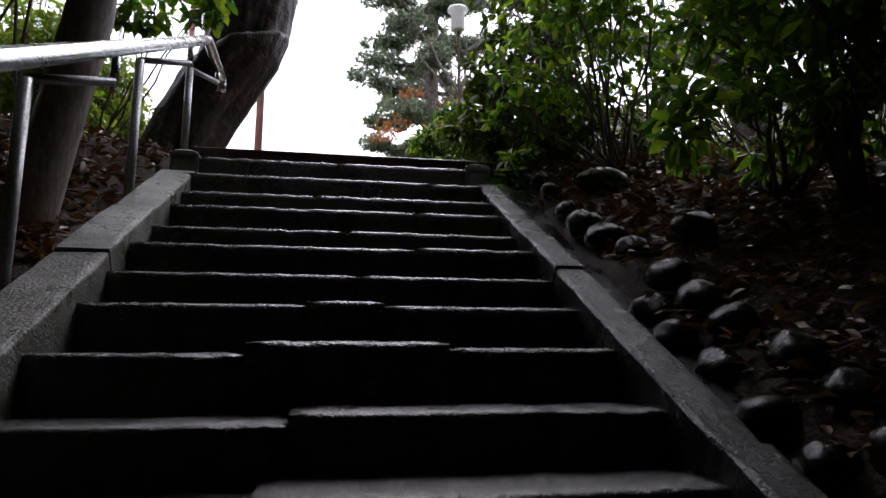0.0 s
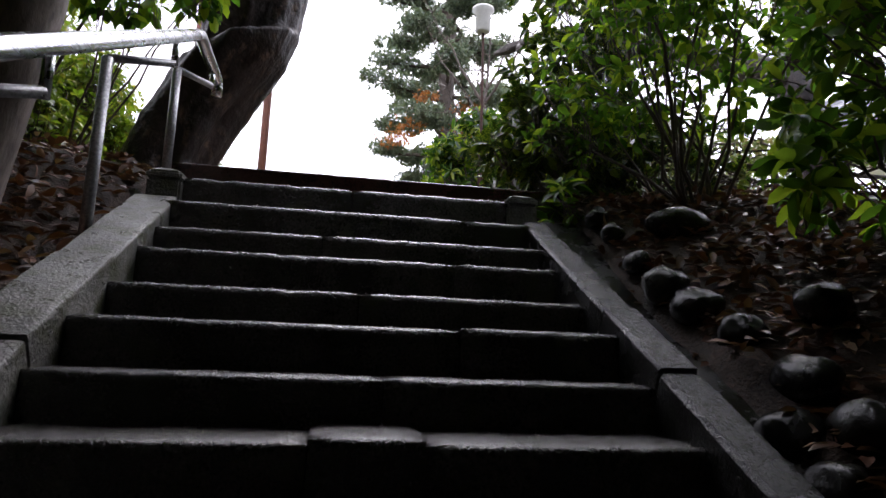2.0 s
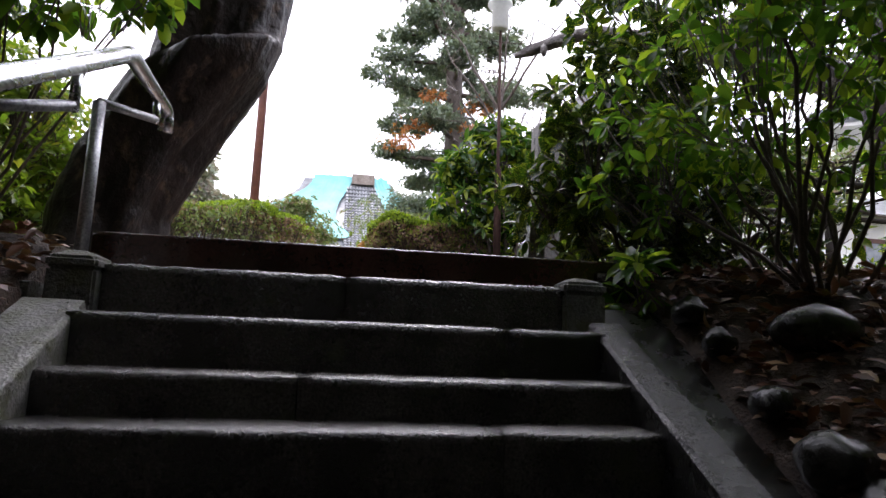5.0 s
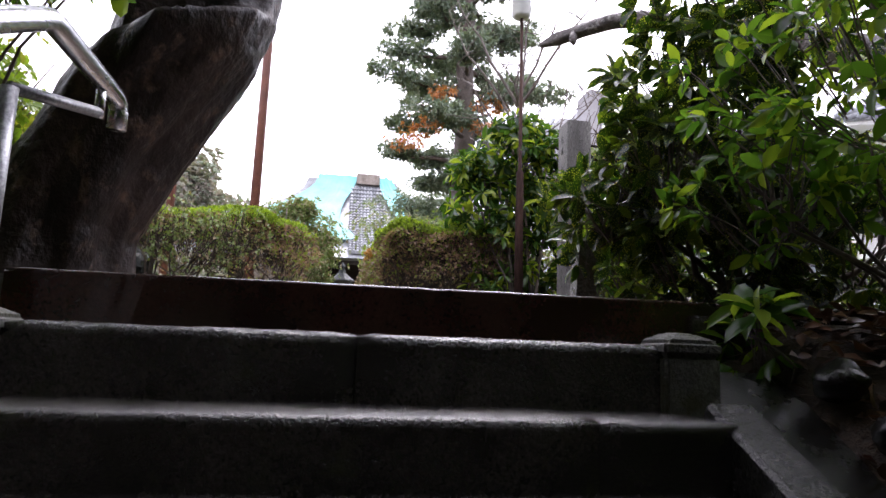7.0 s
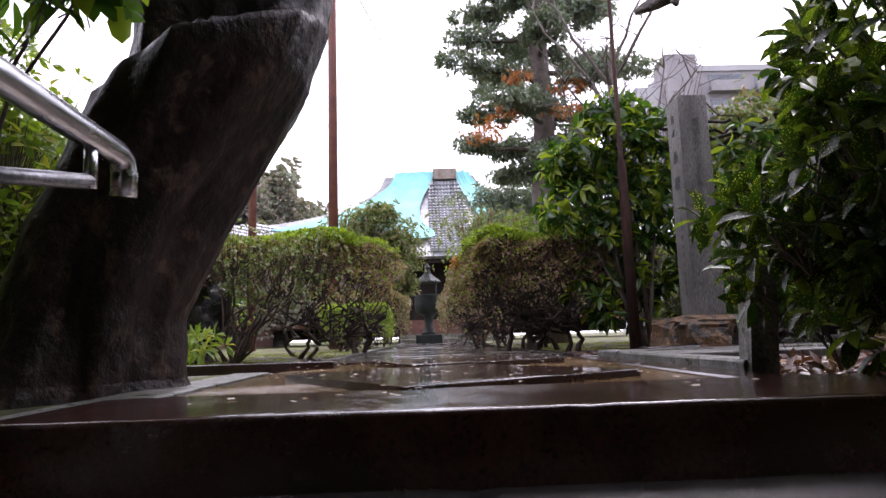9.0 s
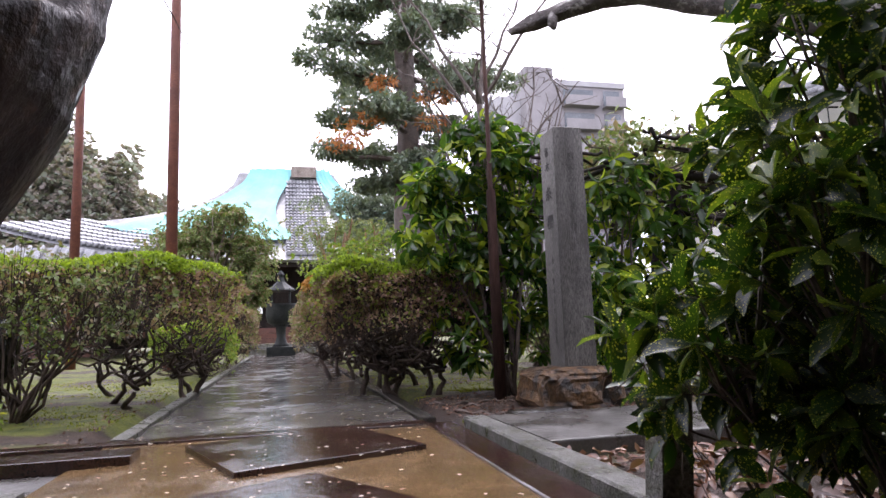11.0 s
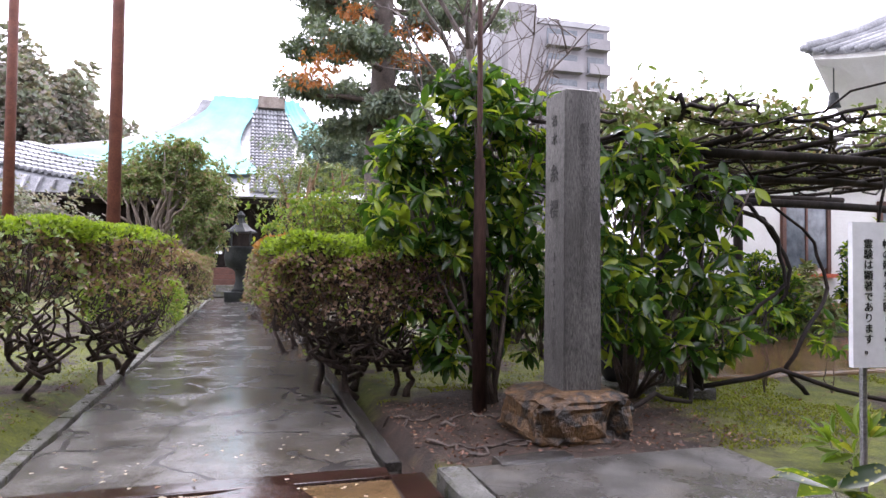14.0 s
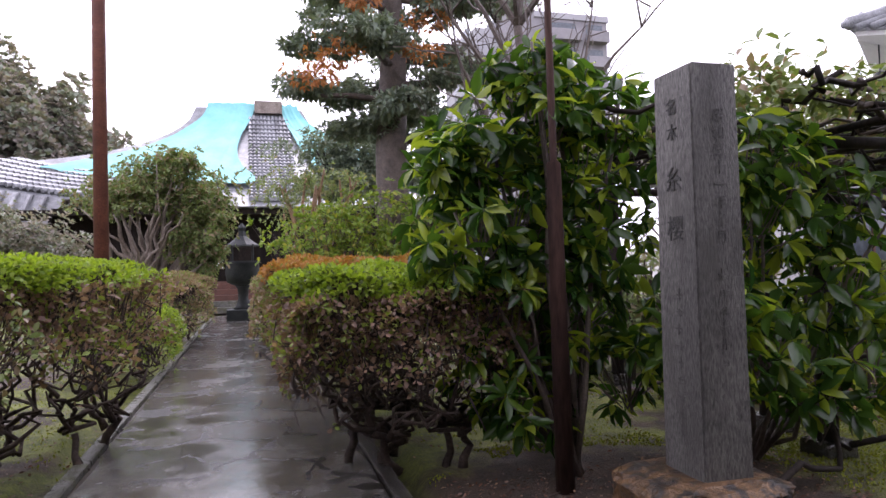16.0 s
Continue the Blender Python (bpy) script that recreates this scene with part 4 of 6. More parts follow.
for i in range(9):
    a = Vector((-0.8 + rt.uniform(-0.1, 0.1), 5.65 + rt.uniform(-0.2, 0.3), rt.uniform(2.2, 3.0)))
    b = a + Vector((rt.uniform(0.2, 0.75), rt.uniform(-0.1, 0.4), rt.uniform(-0.75, 0.1)))
    part("twig", tube(wander(a, b, 6, 0.035, rt), [0.008, 0.007, 0.006, 0.005, 0.004, 0.003, 0.002], 4), TWIG, tree)
cp, co = [], []
for i, c in enumerate(crownc):
    p, d = blob_points(260, c, (1.3, 1.3, 0.7), rng, 0.3, 0.3, i)
    cp.append(p), co.append(d)
wp, wd = whorls(np.concatenate(cp), np.concatenate(co), rng, 6)
tagged(part("crown", leaf_mesh("crown", wp, wd, 0.11, 0.05, SHADELEAF, rng), None, tree), kind="stuff")


# ---- bushes ----
def bush(name, label, category, base, blobs, mat, leaf=(0.1, 0.05), ends=300, per=6, spread=1.1, droop=0.3, stem_r=0.02, stem_n=6, singles=0, seed=1, hollow=0.55, twig_mat=None, level=0.6, crook=0.05, group=""):
    """A shrub: crooked stems from the base, twig ends in lumpy blobs, a whorl of leaves at each end."""
    b = thing(name, base, label, category, group)
    r, g = random.Random(seed), np.random.default_rng(seed)
    ps, ds = [], []
    weights = [(q[1][0] * q[1][1] * q[1][2]) ** (2 / 3) for q in blobs]
    for i, (c, rad) in enumerate(blobs):
        p, d = blob_points(int(ends * weights[i] / sum(weights)) + 3, c, rad, g, hollow, 0.35, seed + i * 1.7)
        ps.append(p), ds.append(d)
    p, d = np.concatenate(ps), np.concatenate(ds)
    d[:, 2] += 0.35
    for i in range(stem_n):
        c, rad = blobs[i % len(blobs)]
        tip = Vector(c) + Vector((r.uniform(-0.8, 0.8) * rad[0], r.uniform(-0.8, 0.8) * rad[1], r.uniform(0.0, 0.8) * rad[2]))
        part("stem", stems(base, [tip], stem_r, stem_r * 0.35, r, crook)[0], twig_mat or TWIG, b, smooth=True)
    tagged(part("twig_spray", twigs(p, d, g, 0.3, stem_r * 0.16), twig_mat or TWIG, b), kind="stuff")
    wp, wd = whorls(p, d, g, per, spread, droop)
    if singles:
        near = np.argsort(np.hypot(wp[:, 0] + 0.1, wp[:, 1] - 4.2))[:singles]
        pick = np.zeros(len(wp), bool)
        pick[near] = True
        single_leaves(b, wp[pick], wd[pick], leaf[0], leaf[1], AUCUBALEAF if mat is AUCUBA else mat, g, level)
        wp, wd = wp[~pick], wd[~pick]
    tagged(part("foliage", leaf_mesh("foliage", wp, wd, leaf[0], leaf[1], mat, g, level, "fine" if mat in (AUCUBA, RHODO, SHADELEAF) else "leaf"), None, b), kind="stuff")
    return b


bush("spotted_laurel", "tall spotted laurel bush with glossy yellow-flecked leaves", "bush", (1.75, 5.25, -0.05),
     [((1.55, 5.1, 1.1), (0.5, 0.5, 0.7)), ((1.75, 5.0, 1.9), (0.6, 0.5, 0.75)), ((1.2, 4.95, 0.75), (0.36, 0.36, 0.45)), ((0.98, 5.15, 0.62), (0.26, 0.18, 0.26)), ((1.9, 5.2, 0.6), (0.4, 0.4, 0.6)), ((1.5, 5.0, 0.3), (0.5, 0.35, 0.3)), ((2.2, 4.9, 0.45), (0.6, 0.4, 0.5)), ((1.38, 5.42, 0.6), (0.26, 0.22, 0.42))],
     AUCUBA, (0.122, 0.056), 680, 7, 1.05, 0.35, 0.022, 9, 280, seed=3, crook=0.06)
bush("laurel_sprig", "spotted laurel sprig reaching over the low slab", "bush", (1.3, 5.5, 0.0), [((0.88, 5.36, 0.66), (0.2, 0.13, 0.2)), ((0.98, 5.45, 0.35), (0.12, 0.1, 0.16))], AUCUBA, (0.11, 0.048), 11, 6, 1.1, 0.3, 0.007, 3, 0, seed=11)
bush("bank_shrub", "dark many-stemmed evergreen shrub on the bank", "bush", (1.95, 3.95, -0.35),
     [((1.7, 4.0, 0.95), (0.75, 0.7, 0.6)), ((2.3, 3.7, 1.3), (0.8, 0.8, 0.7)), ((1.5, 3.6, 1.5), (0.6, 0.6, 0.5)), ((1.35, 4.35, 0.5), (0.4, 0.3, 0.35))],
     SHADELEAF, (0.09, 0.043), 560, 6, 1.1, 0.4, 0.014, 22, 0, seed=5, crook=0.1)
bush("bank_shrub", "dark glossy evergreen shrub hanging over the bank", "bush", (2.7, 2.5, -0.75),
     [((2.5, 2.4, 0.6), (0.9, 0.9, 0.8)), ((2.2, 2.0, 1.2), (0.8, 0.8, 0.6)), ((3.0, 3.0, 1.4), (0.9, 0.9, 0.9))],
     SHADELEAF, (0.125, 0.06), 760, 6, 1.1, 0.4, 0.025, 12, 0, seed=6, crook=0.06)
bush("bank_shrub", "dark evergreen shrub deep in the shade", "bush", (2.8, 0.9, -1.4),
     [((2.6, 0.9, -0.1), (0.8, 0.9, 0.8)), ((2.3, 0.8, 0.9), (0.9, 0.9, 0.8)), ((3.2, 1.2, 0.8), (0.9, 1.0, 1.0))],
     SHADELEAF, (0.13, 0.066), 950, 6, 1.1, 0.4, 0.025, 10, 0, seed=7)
# Unseen shrub, added only to darken the bank stones below it.
bush("bank_shrub", "dark evergreen shrub added out of view to shade the bank stones", "bush", (3.3, -0.5, -1.9), [((2.7, -0.4, 0.2), (0.9, 1.0, 0.9)), ((2.2, 0.3, 1.5), (1.0, 1.0, 0.6)), ((2.6, -1.4, 0.4), (1.0, 1.0, 1.0))], SHADELEAF, (0.14, 0.075), 900, 6, 1.1, 0.4, 0.03, 8, 0, seed=10)
bush("laurel_sprig", "low laurel sprig with broad leaves on the bank", "bush", (1.72, 2.65, -0.6), [((1.66, 2.6, -0.3), (0.16, 0.16, 0.2))], SHADELEAF, (0.17, 0.075), 8, 6, 1.2, 0.5, 0.008, 3, 40, seed=8)
bush("laurel_sprig", "low broad-leaved sprig beside the stone newel", "bush", (1.3, 4.15, -0.4), [((1.15, 4.2, -0.1), (0.22, 0.14, 0.16))], SHADELEAF, (0.13, 0.055), 12, 6, 1.2, 0.5, 0.008, 3, 60, seed=9)

bush("bank_shrub", "dense dark evergreen shrub arching over the leaf bank", "bush", (2.5, 2.9, -0.65), [((2.3, 2.7, -0.05), (0.6, 0.6, 0.4)), ((3.0, 2.6, 0.1), (0.6, 0.6, 0.5))], SHADELEAF, (0.12, 0.056), 130, 6, 1.1, 0.45, 0.022, 9, 0, seed=12, crook=0.06)
# Boughs added at the edge of view to block light from the bank.
bush("bank_shrub", "dark evergreen boughs added low over the bank stones to shade them", "bush", (2.9, 1.8, -1.15), [((2.2, 1.7, 0.25), (0.6, 0.7, 0.3)), ((2.6, 1.3, 0.0), (0.6, 0.7, 0.4))], SHADELEAF, (0.13, 0.06), 300, 6, 1.1, 0.45, 0.024, 7, 0, seed=14, crook=0.06)

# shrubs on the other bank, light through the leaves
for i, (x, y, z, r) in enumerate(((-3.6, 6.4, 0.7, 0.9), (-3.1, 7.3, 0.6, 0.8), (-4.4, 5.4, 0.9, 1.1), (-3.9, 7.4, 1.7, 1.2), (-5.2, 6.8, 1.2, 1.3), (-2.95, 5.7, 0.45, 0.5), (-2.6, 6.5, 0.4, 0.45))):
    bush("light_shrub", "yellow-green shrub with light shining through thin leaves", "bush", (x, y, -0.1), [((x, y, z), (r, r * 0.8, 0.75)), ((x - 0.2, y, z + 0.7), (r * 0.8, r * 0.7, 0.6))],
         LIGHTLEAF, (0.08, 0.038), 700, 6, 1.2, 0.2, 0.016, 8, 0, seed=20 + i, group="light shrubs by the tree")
for i, (x, y, z) in enumerate(((-2.6, 4.2, 1.75), (-2.3, 3.2, 1.35), (-2.9, 2.2, 1.2), (-2.2, 5.0, 2.3), (-3.2, 3.4, 1.0), (-2.5, 1.2, 0.9))):
    bush("overhanging_laurel", "dark broad-leaved evergreen hanging over the rail", "bush", (x - 0.7, y, ground_z(x - 0.7, y) - 0.05), [((x, y, z), (0.6, 0.6, 0.42)), ((x - 0.7, y - 0.2, z + 0.3), (0.8, 0.7, 0.6))],
         SHADELEAF, (0.12, 0.056), 160, 6, 1.1, 0.6, 0.018, 6, 0, seed=40 + i, group="evergreens over the rail")

bush("hanging_spray", "dark broad-leaved spray hanging above the rail end", "branch", (-2.4, 5.1, -0.05), [((-1.75, 4.75, 1.42), (0.45, 0.3, 0.2)), ((-2.1, 4.6, 1.3), (0.35, 0.3, 0.2)), ((-1.5, 4.9, 1.62), (0.25, 0.2, 0.1))],
     SHADELEAF, (0.13, 0.07), 60, 5, 1.3, 0.7, 0.012, 5, 120, seed=48)
# Laurels added to cut the low sky light that reaches the stairs from the left.
for i, (x, y, z) in enumerate(((-3.3, 1.6, 0.1), (-3.2, 0.2, -0.4), (-3.2, -1.3, -0.9), (-4.0, 2.8, 0.7))):
    bush("bank_laurel", "dark evergreen laurel added on the leaf bank to block side light", "bush", (x - 0.4, y, ground_z(x - 0.4, y) - 0.05), [((x, y, z), (0.8, 0.9, 0.7)), ((x - 0.3, y, z + 1.0), (1.0, 0.9, 0.8))],
         SHADELEAF, (0.14, 0.075), 420, 6, 1.1, 0.4, 0.025, 7, 0, seed=150 + i, group="laurels on the bank")
# brown trunk on the bank
ob = thing("slender_tree", (-1.93, 2.8, -1.0), "slender pinkish-brown smooth trunk on the leaf bank", "tree")
part("trunk", tube([(-1.93, 2.8, -1.3), (-1.84, 2.8, -0.85), (-1.74, 2.8, -0.3), (-1.66, 2.8, 0.2), (-1.62, 2.8, 0.8), (-1.75, 2.7, 4.0)], [0.17, 0.13, 0.12, 0.12, 0.11, 0.09], 14, rough=0.05), PALEBARK, ob, smooth=True)
p, d = blob_points(420, (-1.9, 2.4, 4.4), (1.6, 1.6, 1.0), rng, 0.3, 0.3, 9)
tagged(part("crown", leaf_mesh("crown", *whorls(p, d, rng, 6), 0.13, 0.06, SHADELEAF, rng), None, ob), kind="stuff")


# ---- woods added mostly out of view to close the place below and behind ----
def wood_tree(place, crown, radius, seed, ends=2300):
    """A broad evergreen: a crooked trunk, limbs, a dense crown that may lean."""
    t = thing("evergreen_tree", place, "broad dark evergreen tree, added mostly out of view to shade the stairs", "tree", "evergreens round the stairs")
    g, rr = np.random.default_rng(seed), random.Random(seed)
    c = Vector(crown)
    part("trunk", tube(wander(Vector(place) - Vector((0, 0, 0.2)), c, 6, 0.12, rr), [0.22, 0.2, 0.18, 0.16, 0.13, 0.1, 0.06], 10), BARK, t, smooth=True)
    for i in range(5):
        a = 2 * math.pi * i / 5 + seed
        tip = c + Vector((math.cos(a) * radius[0] * 0.7, math.sin(a) * radius[1] * 0.7, radius[2] * rr.uniform(-0.2, 0.5)))
        part("limb", tube(wander(Vector(place).lerp(c, 0.6 + 0.05 * i), tip, 5, 0.12, rr), [0.09, 0.08, 0.06, 0.05, 0.03, 0.02], 7), BARK, t, smooth=True)
    p, d = blob_points(ends, crown, radius, g, 0.35, 0.3, seed)
    tagged(part("crown", leaf_mesh("crown", *whorls(p, d, g, 6), 0.3, 0.15, WOODLEAF, g, shape="blade"), None, t), kind="stuff")


# Crowns placed to keep sky light off the steps, kerbs and banks.
for i, (x, y, c, r) in enumerate((
        (3.6, -0.6, (2.6, 0.2, 3.6), (2.6, 2.6, 1.5)), (-3.4, -0.4, (-2.2, 0.2, 3.6), (2.5, 2.6, 1.5)), (-4.6, 2.6, (-3.4, 3.0, 4.2), (2.2, 2.2, 1.2)),
        (0.6, -5.2, (0.4, -4.6, 2.2), (3.0, 2.4, 3.2)), (-3.0, -4.8, (-2.8, -4.4, 1.5), (2.4, 2.4, 3.8)), (4.2, -4.2, (3.8, -4.0, 1.5), (2.6, 2.4, 3.8)), (1.6, -8.5, (1.6, -8, 0.0), (3.4, 2.4, 4.4)), (-5.6, -2.0, (-5.4, -1.6, 1.8), (2.4, 2.6, 3.6)),
        (6.4, 0.2, (6.0, 0.4, 1.6), (2.4, 2.8, 3.4)), (-1.6, -9.0, (-1.6, -8.4, 0), (3.2, 2.4, 4.4)), (-6.8, 3.0, (-6.6, 3.0, 2.4), (2.2, 2.4, 3.0)), (0.2, -3.0, (0.2, -1.6, 4.6), (2.6, 2.4, 1.0)), (0.3, -6.4, (0.3, -3.8, 5.0), (3.4, 1.8, 1.2)), (-2.4, -6.0, (-2.4, -5.6, -2.0), (2.2, 1.3, 2.0)), (1.0, -6.2, (1.0, -5.8, -2.0), (2.2, 1.3, 2.0)), (4.2, -5.6, (4.2, -5.2, -1.8), (2.2, 1.4, 2.2)), (-5.2, -4.6, (-5.2, -4.4, -1.6), (2.0, 1.6, 2.2)), (8.8, 2.6, (8.6, 2.6, 2.4), (2.4, 2.6, 3.2)), (8.0, -3.2, (8.0, -3.2, 1.6), (2.6, 2.6, 3.6)), (-9.4, 0.6, (-9.2, 0.6, 2.4), (2.6, 2.8, 3.6)), (5.4, 2.0, (5.2, 1.8, 1.4), (1.6, 1.6, 2.2)))):
    wood_tree((x, y, ground_z(x, y)), c, r, 60 + i)

# ---- litter, moss ----
g = np.random.default_rng(11)
lx = np.concatenate([g.uniform(-4.2, LEFT - 0.26, 10000), g.uniform(RIGHT + 0.45, 4.2, 11000)])
ly = np.concatenate([g.uniform(-2, 4.4, 10000), g.uniform(-2, 4.4, 11000)])
lp = np.array([(x, y, (0.03 if y > 4.5 and -1.3 < x < 0.65 else ground_z(x, y)) + g.uniform(0.008, 0.05)) for x, y in zip(lx, ly)])
ld = g.normal(size=lp.shape)
ld[:, 2] = np.abs(ld[:, 2]) * 0.35
bx2, by2 = g.uniform(1.05, 3.4, 1600), g.uniform(4.6, 6.8, 1600)
lp = np.concatenate([lp, np.array([(x, y, ground_z(x, y) + g.uniform(0.008, 0.04)) for x, y in zip(bx2, by2)])])
ld = np.concatenate([ld, np.column_stack([g.normal(size=(1600, 2)), np.abs(g.normal(size=1600)) * 0.3])])
# Leaf-shaped pale flecks, laid down for the white dots of rain splashes.
fp = np.column_stack([g.uniform(-1.2, 0.6, 190), g.uniform(4.5, 9, 190), np.full(190, 0.036)])
fd = g.normal(size=fp.shape)
fd[:, 2] = 0.02
tagged(part("fallen_petal", leaf_mesh("fallen_petal", fp, fd, 0.026, 0.018, PALEFLECK, g, 0.97, "blade"), None, None), "small pale leaf-shaped flecks on the wet paving for rain splashes", "leaf litter", kind="stuff")
tagged(part("leaf_litter", leaf_mesh("leaf_litter", lp, ld, 0.085, 0.04, LITTER, g, 0.7), None, None), "brown fallen leaves strewn over the banks", "leaf litter", kind="stuff")
sx, sy = np.concatenate([g.uniform(0.95, 3.4, 1500), g.uniform(-1.9, -1.4, 250), g.uniform(-4, 6, 500)]), np.concatenate([g.uniform(8.1, 10.0, 1500), g.uniform(8.2, 13, 250), g.uniform(8.2, 12, 500)])
sp = np.array([(x, y, ground_z(x, y) + g.uniform(0.004, 0.02)) for x, y in zip(sx, sy) if x < -1.4 or x > 0.95])
sd = g.normal(size=sp.shape)
sd[:, 2] = np.abs(sd[:, 2]) * 0.3
tagged(part("garden_litter", leaf_mesh("garden_litter", sp, sd, 0.032, 0.016, LITTER, g, 0.7), None, None), "small brown fallen leaves and scraps on the bare earth", "leaf litter", kind="stuff")
mx, my = np.concatenate([g.uniform(-6, 7, 24000), g.uniform(0.95, 6.5, 22000)]), np.concatenate([g.uniform(8.2, 16, 24000), g.uniform(8.1, 10.6, 22000)])
ok = [((x < -1.5 or x > 0.95) and noise.noise(Vector((x * 0.8, y * 0.8, 1))) > -0.15 and math.hypot(x - 2.0, y - 9.1) > 1.3) for x, y in zip(mx, my)]
mp = np.array([(x, y, ground_z(x, y) - 0.004) for x, y, o in zip(mx, my, ok) if o])
md = g.normal(size=mp.shape) * 0.6
md[:, 2] = 1
tagged(part("moss", leaf_mesh("moss", mp, md, 0.022, 0.014, MOSSBLADE, g, 0.2, "blade"), None, None), "yellow-green moss and low grass tufts", "moss", kind="stuff")


# ---- clipped hedges ----
def hedge(label, x0, x1, y0, y1, z0, z1, top_mat, side_mat, seed, n=9000, leafs=(0.052, 0.036), stems_n=14, bulge=0.22, thick=1.0, group="clipped hedges"):
    """A clipped azalea hedge: rounded block of small leaves on twisted bare stems."""
    h = thing("clipped_hedge", ((x0 + x1) / 2, (y0 + y1) / 2, 0), label, "hedge", group)
    gg, rr = np.random.default_rng(seed), random.Random(seed)
    c, half = np.array([(x0 + x1) / 2, (y0 + y1) / 2, (z0 + z1) / 2]), np.array([(x1 - x0) / 2, (y1 - y0) / 2, (z1 - z0) / 2])
    u = gg.uniform(-1, 1, (n, 3))
    face = gg.choice(6, n, p=[0.16, 0.16, 0.2, 0.08, 0.36, 0.04])
    for ax, sgn, k in ((0, -1, 0), (0, 1, 1), (1, -1, 2), (1, 1, 3), (2, 1, 4), (2, -1, 5)):
        u[face == k, ax] = sgn * (1 - np.abs(gg.normal(0, 0.05, (face == k).sum())))
    # round the block's corners
    pw = np.power(np.sum(np.abs(u) ** 6, axis=1), 1 / 6)[:, None]
    u = u / np.maximum(pw, 1)
    lump = np.array([1 + bulge * noise.noise(Vector((q[0] * 2.5 + seed, q[1] * 2.5, q[2] * 2.5))) for q in u])[:, None]
    p = c + u * half * lump
    d = u ** 3 + gg.normal(0, 0.5, u.shape)
    d[:, 2] += 0.3
    is_top = (u[:, 2] > 0.7)
    low = gg.uniform(0, 1, n) < thick * np.clip((u[:, 2] + 0.75) / 1.1, 0.02, 1) ** 1.4
    for nm, sel, mt in (("top_leaves", is_top, top_mat), ("side_leaves", ~is_top & low, side_mat)):
        tagged(part(nm, leaf_mesh(nm, *whorls(p[sel], d[sel], gg, 3, 0.9, 0.0), leafs[0], leafs[1], mt, gg, 0.4), None, h), kind="stuff")
    for i in range(stems_n):
        bx_, by_ = rr.uniform(x0 + 0.3, x1 - 0.3), rr.uniform(y0 + 0.3, y1 - 0.3)
        fork = (bx_ + rr.uniform(-0.2, 0.2), by_ + rr.uniform(-0.2, 0.2), rr.uniform(0.14, 0.3))
        pieces = [tube(wander((bx_, by_, -0.06), fork, 4, 0.05, rr), [0.042, 0.032, 0.028, 0.026, 0.024], 7, rough=0.2, seed=i)]
        for j in range(5):
            tip = (bx_ + rr.uniform(-0.75, 0.75), by_ + rr.uniform(-0.75, 0.75), rr.uniform(z0 + 0.0, z1 - 0.12))
            tip = (min(max(tip[0], x0 + 0.03), x1 - 0.03), min(max(tip[1], y0 + 0.03), y1 - 0.03), tip[2])
            pieces.append(tube(wander(fork, tip, 13, 0.13, rr), [0.021 - 0.0012 * k for k in range(14)], 6, rough=0.15, seed=i + j))
        part("stem", join(*pieces), HEDGEBARK, h, smooth=True)
    tw = gg.choice(np.flatnonzero(is_top | low), min(2800, n // 5), replace=False)
    tagged(part("twig_spray", twigs(p[tw] - d[tw] * 0.01, d[tw], gg, 0.24, 0.0035), HEDGEBARK, h), kind="stuff")
    return h


hedge("clipped azalea hedge, bright green top over brown bare sides", -5.2, -0.95, 10.1, 13.1, 0.48, 1.47, HEDGETOP, HEDGESIDE, 1, 19000, (0.044, 0.029), stems_n=24, thick=0.65)
hedge("clipped azalea hedge, bright green top over brown twisted stems", 0.12, 1.7, 9.75, 12.1, 0.44, 1.34, HEDGETOP, HEDGESIDE, 2, 13000, (0.042, 0.028), stems_n=9, thick=0.9)
hedge("clipped hedge with rust-orange leaf tips", 0.0, 1.9, 12.6, 15.2, 0.32, 1.45, HEDGEORANGE, HEDGEBROWN, 3, 7000, stems_n=8)
hedge("rounded pinkish-brown clipped hedge", -2.9, -0.95, 18.0, 21.2, 0.0, 1.3, HEDGEBROWN, HEDGEBROWN, 4, 5000, (0.06, 0.03), 5)
hedge("low yellow-green clipped shrub by the path", -2.4, -1.15, 15.0, 16.8, 0.0, 0.85, HEDGETOP, LIGHTLEAF, 5, 3500, (0.05, 0.025), 4)
hedge("long clipped hedge by the path", 0.0, 2.2, 17.0, 22.0, 0.0, 1.35, HEDGEBROWN, HEDGEBROWN, 6, 5000, (0.06, 0.03), 4)
bush("yellow_shrub", "loose yellow-green leafy shrub behind the hedges", "bush", (1.9, 15.9, 0), [((1.0, 15.8, 1.85), (0.9, 0.7, 0.5)), ((1.9, 15.8, 2.05), (1.0, 0.7, 0.6)), ((2.9, 15.7, 2.1), (0.8, 0.7, 0.6)), ((1.4, 15.6, 1.5), (1.2, 0.6, 0.5))],
     LIGHTLEAF, (0.08, 0.045), 1300, 6, 1.0, 0.1, 0.02, 6, 0, seed=70)

bush("loose_azalea", "loose unclipped azalea with thin yellow-green leaves and bare twigs", "bush", (-2.5, 9.95, -0.03), [((-2.6, 9.95, 1.15), (0.65, 0.35, 0.4)), ((-2.0, 9.9, 0.9), (0.5, 0.3, 0.4)), ((-1.6, 9.95, 1.1), (0.4, 0.3, 0.3))],
     GARDENLEAF, (0.05, 0.03), 330, 5, 1.0, 0.1, 0.016, 14, 0, seed=71, crook=0.09, twig_mat=HEDGEBARK)
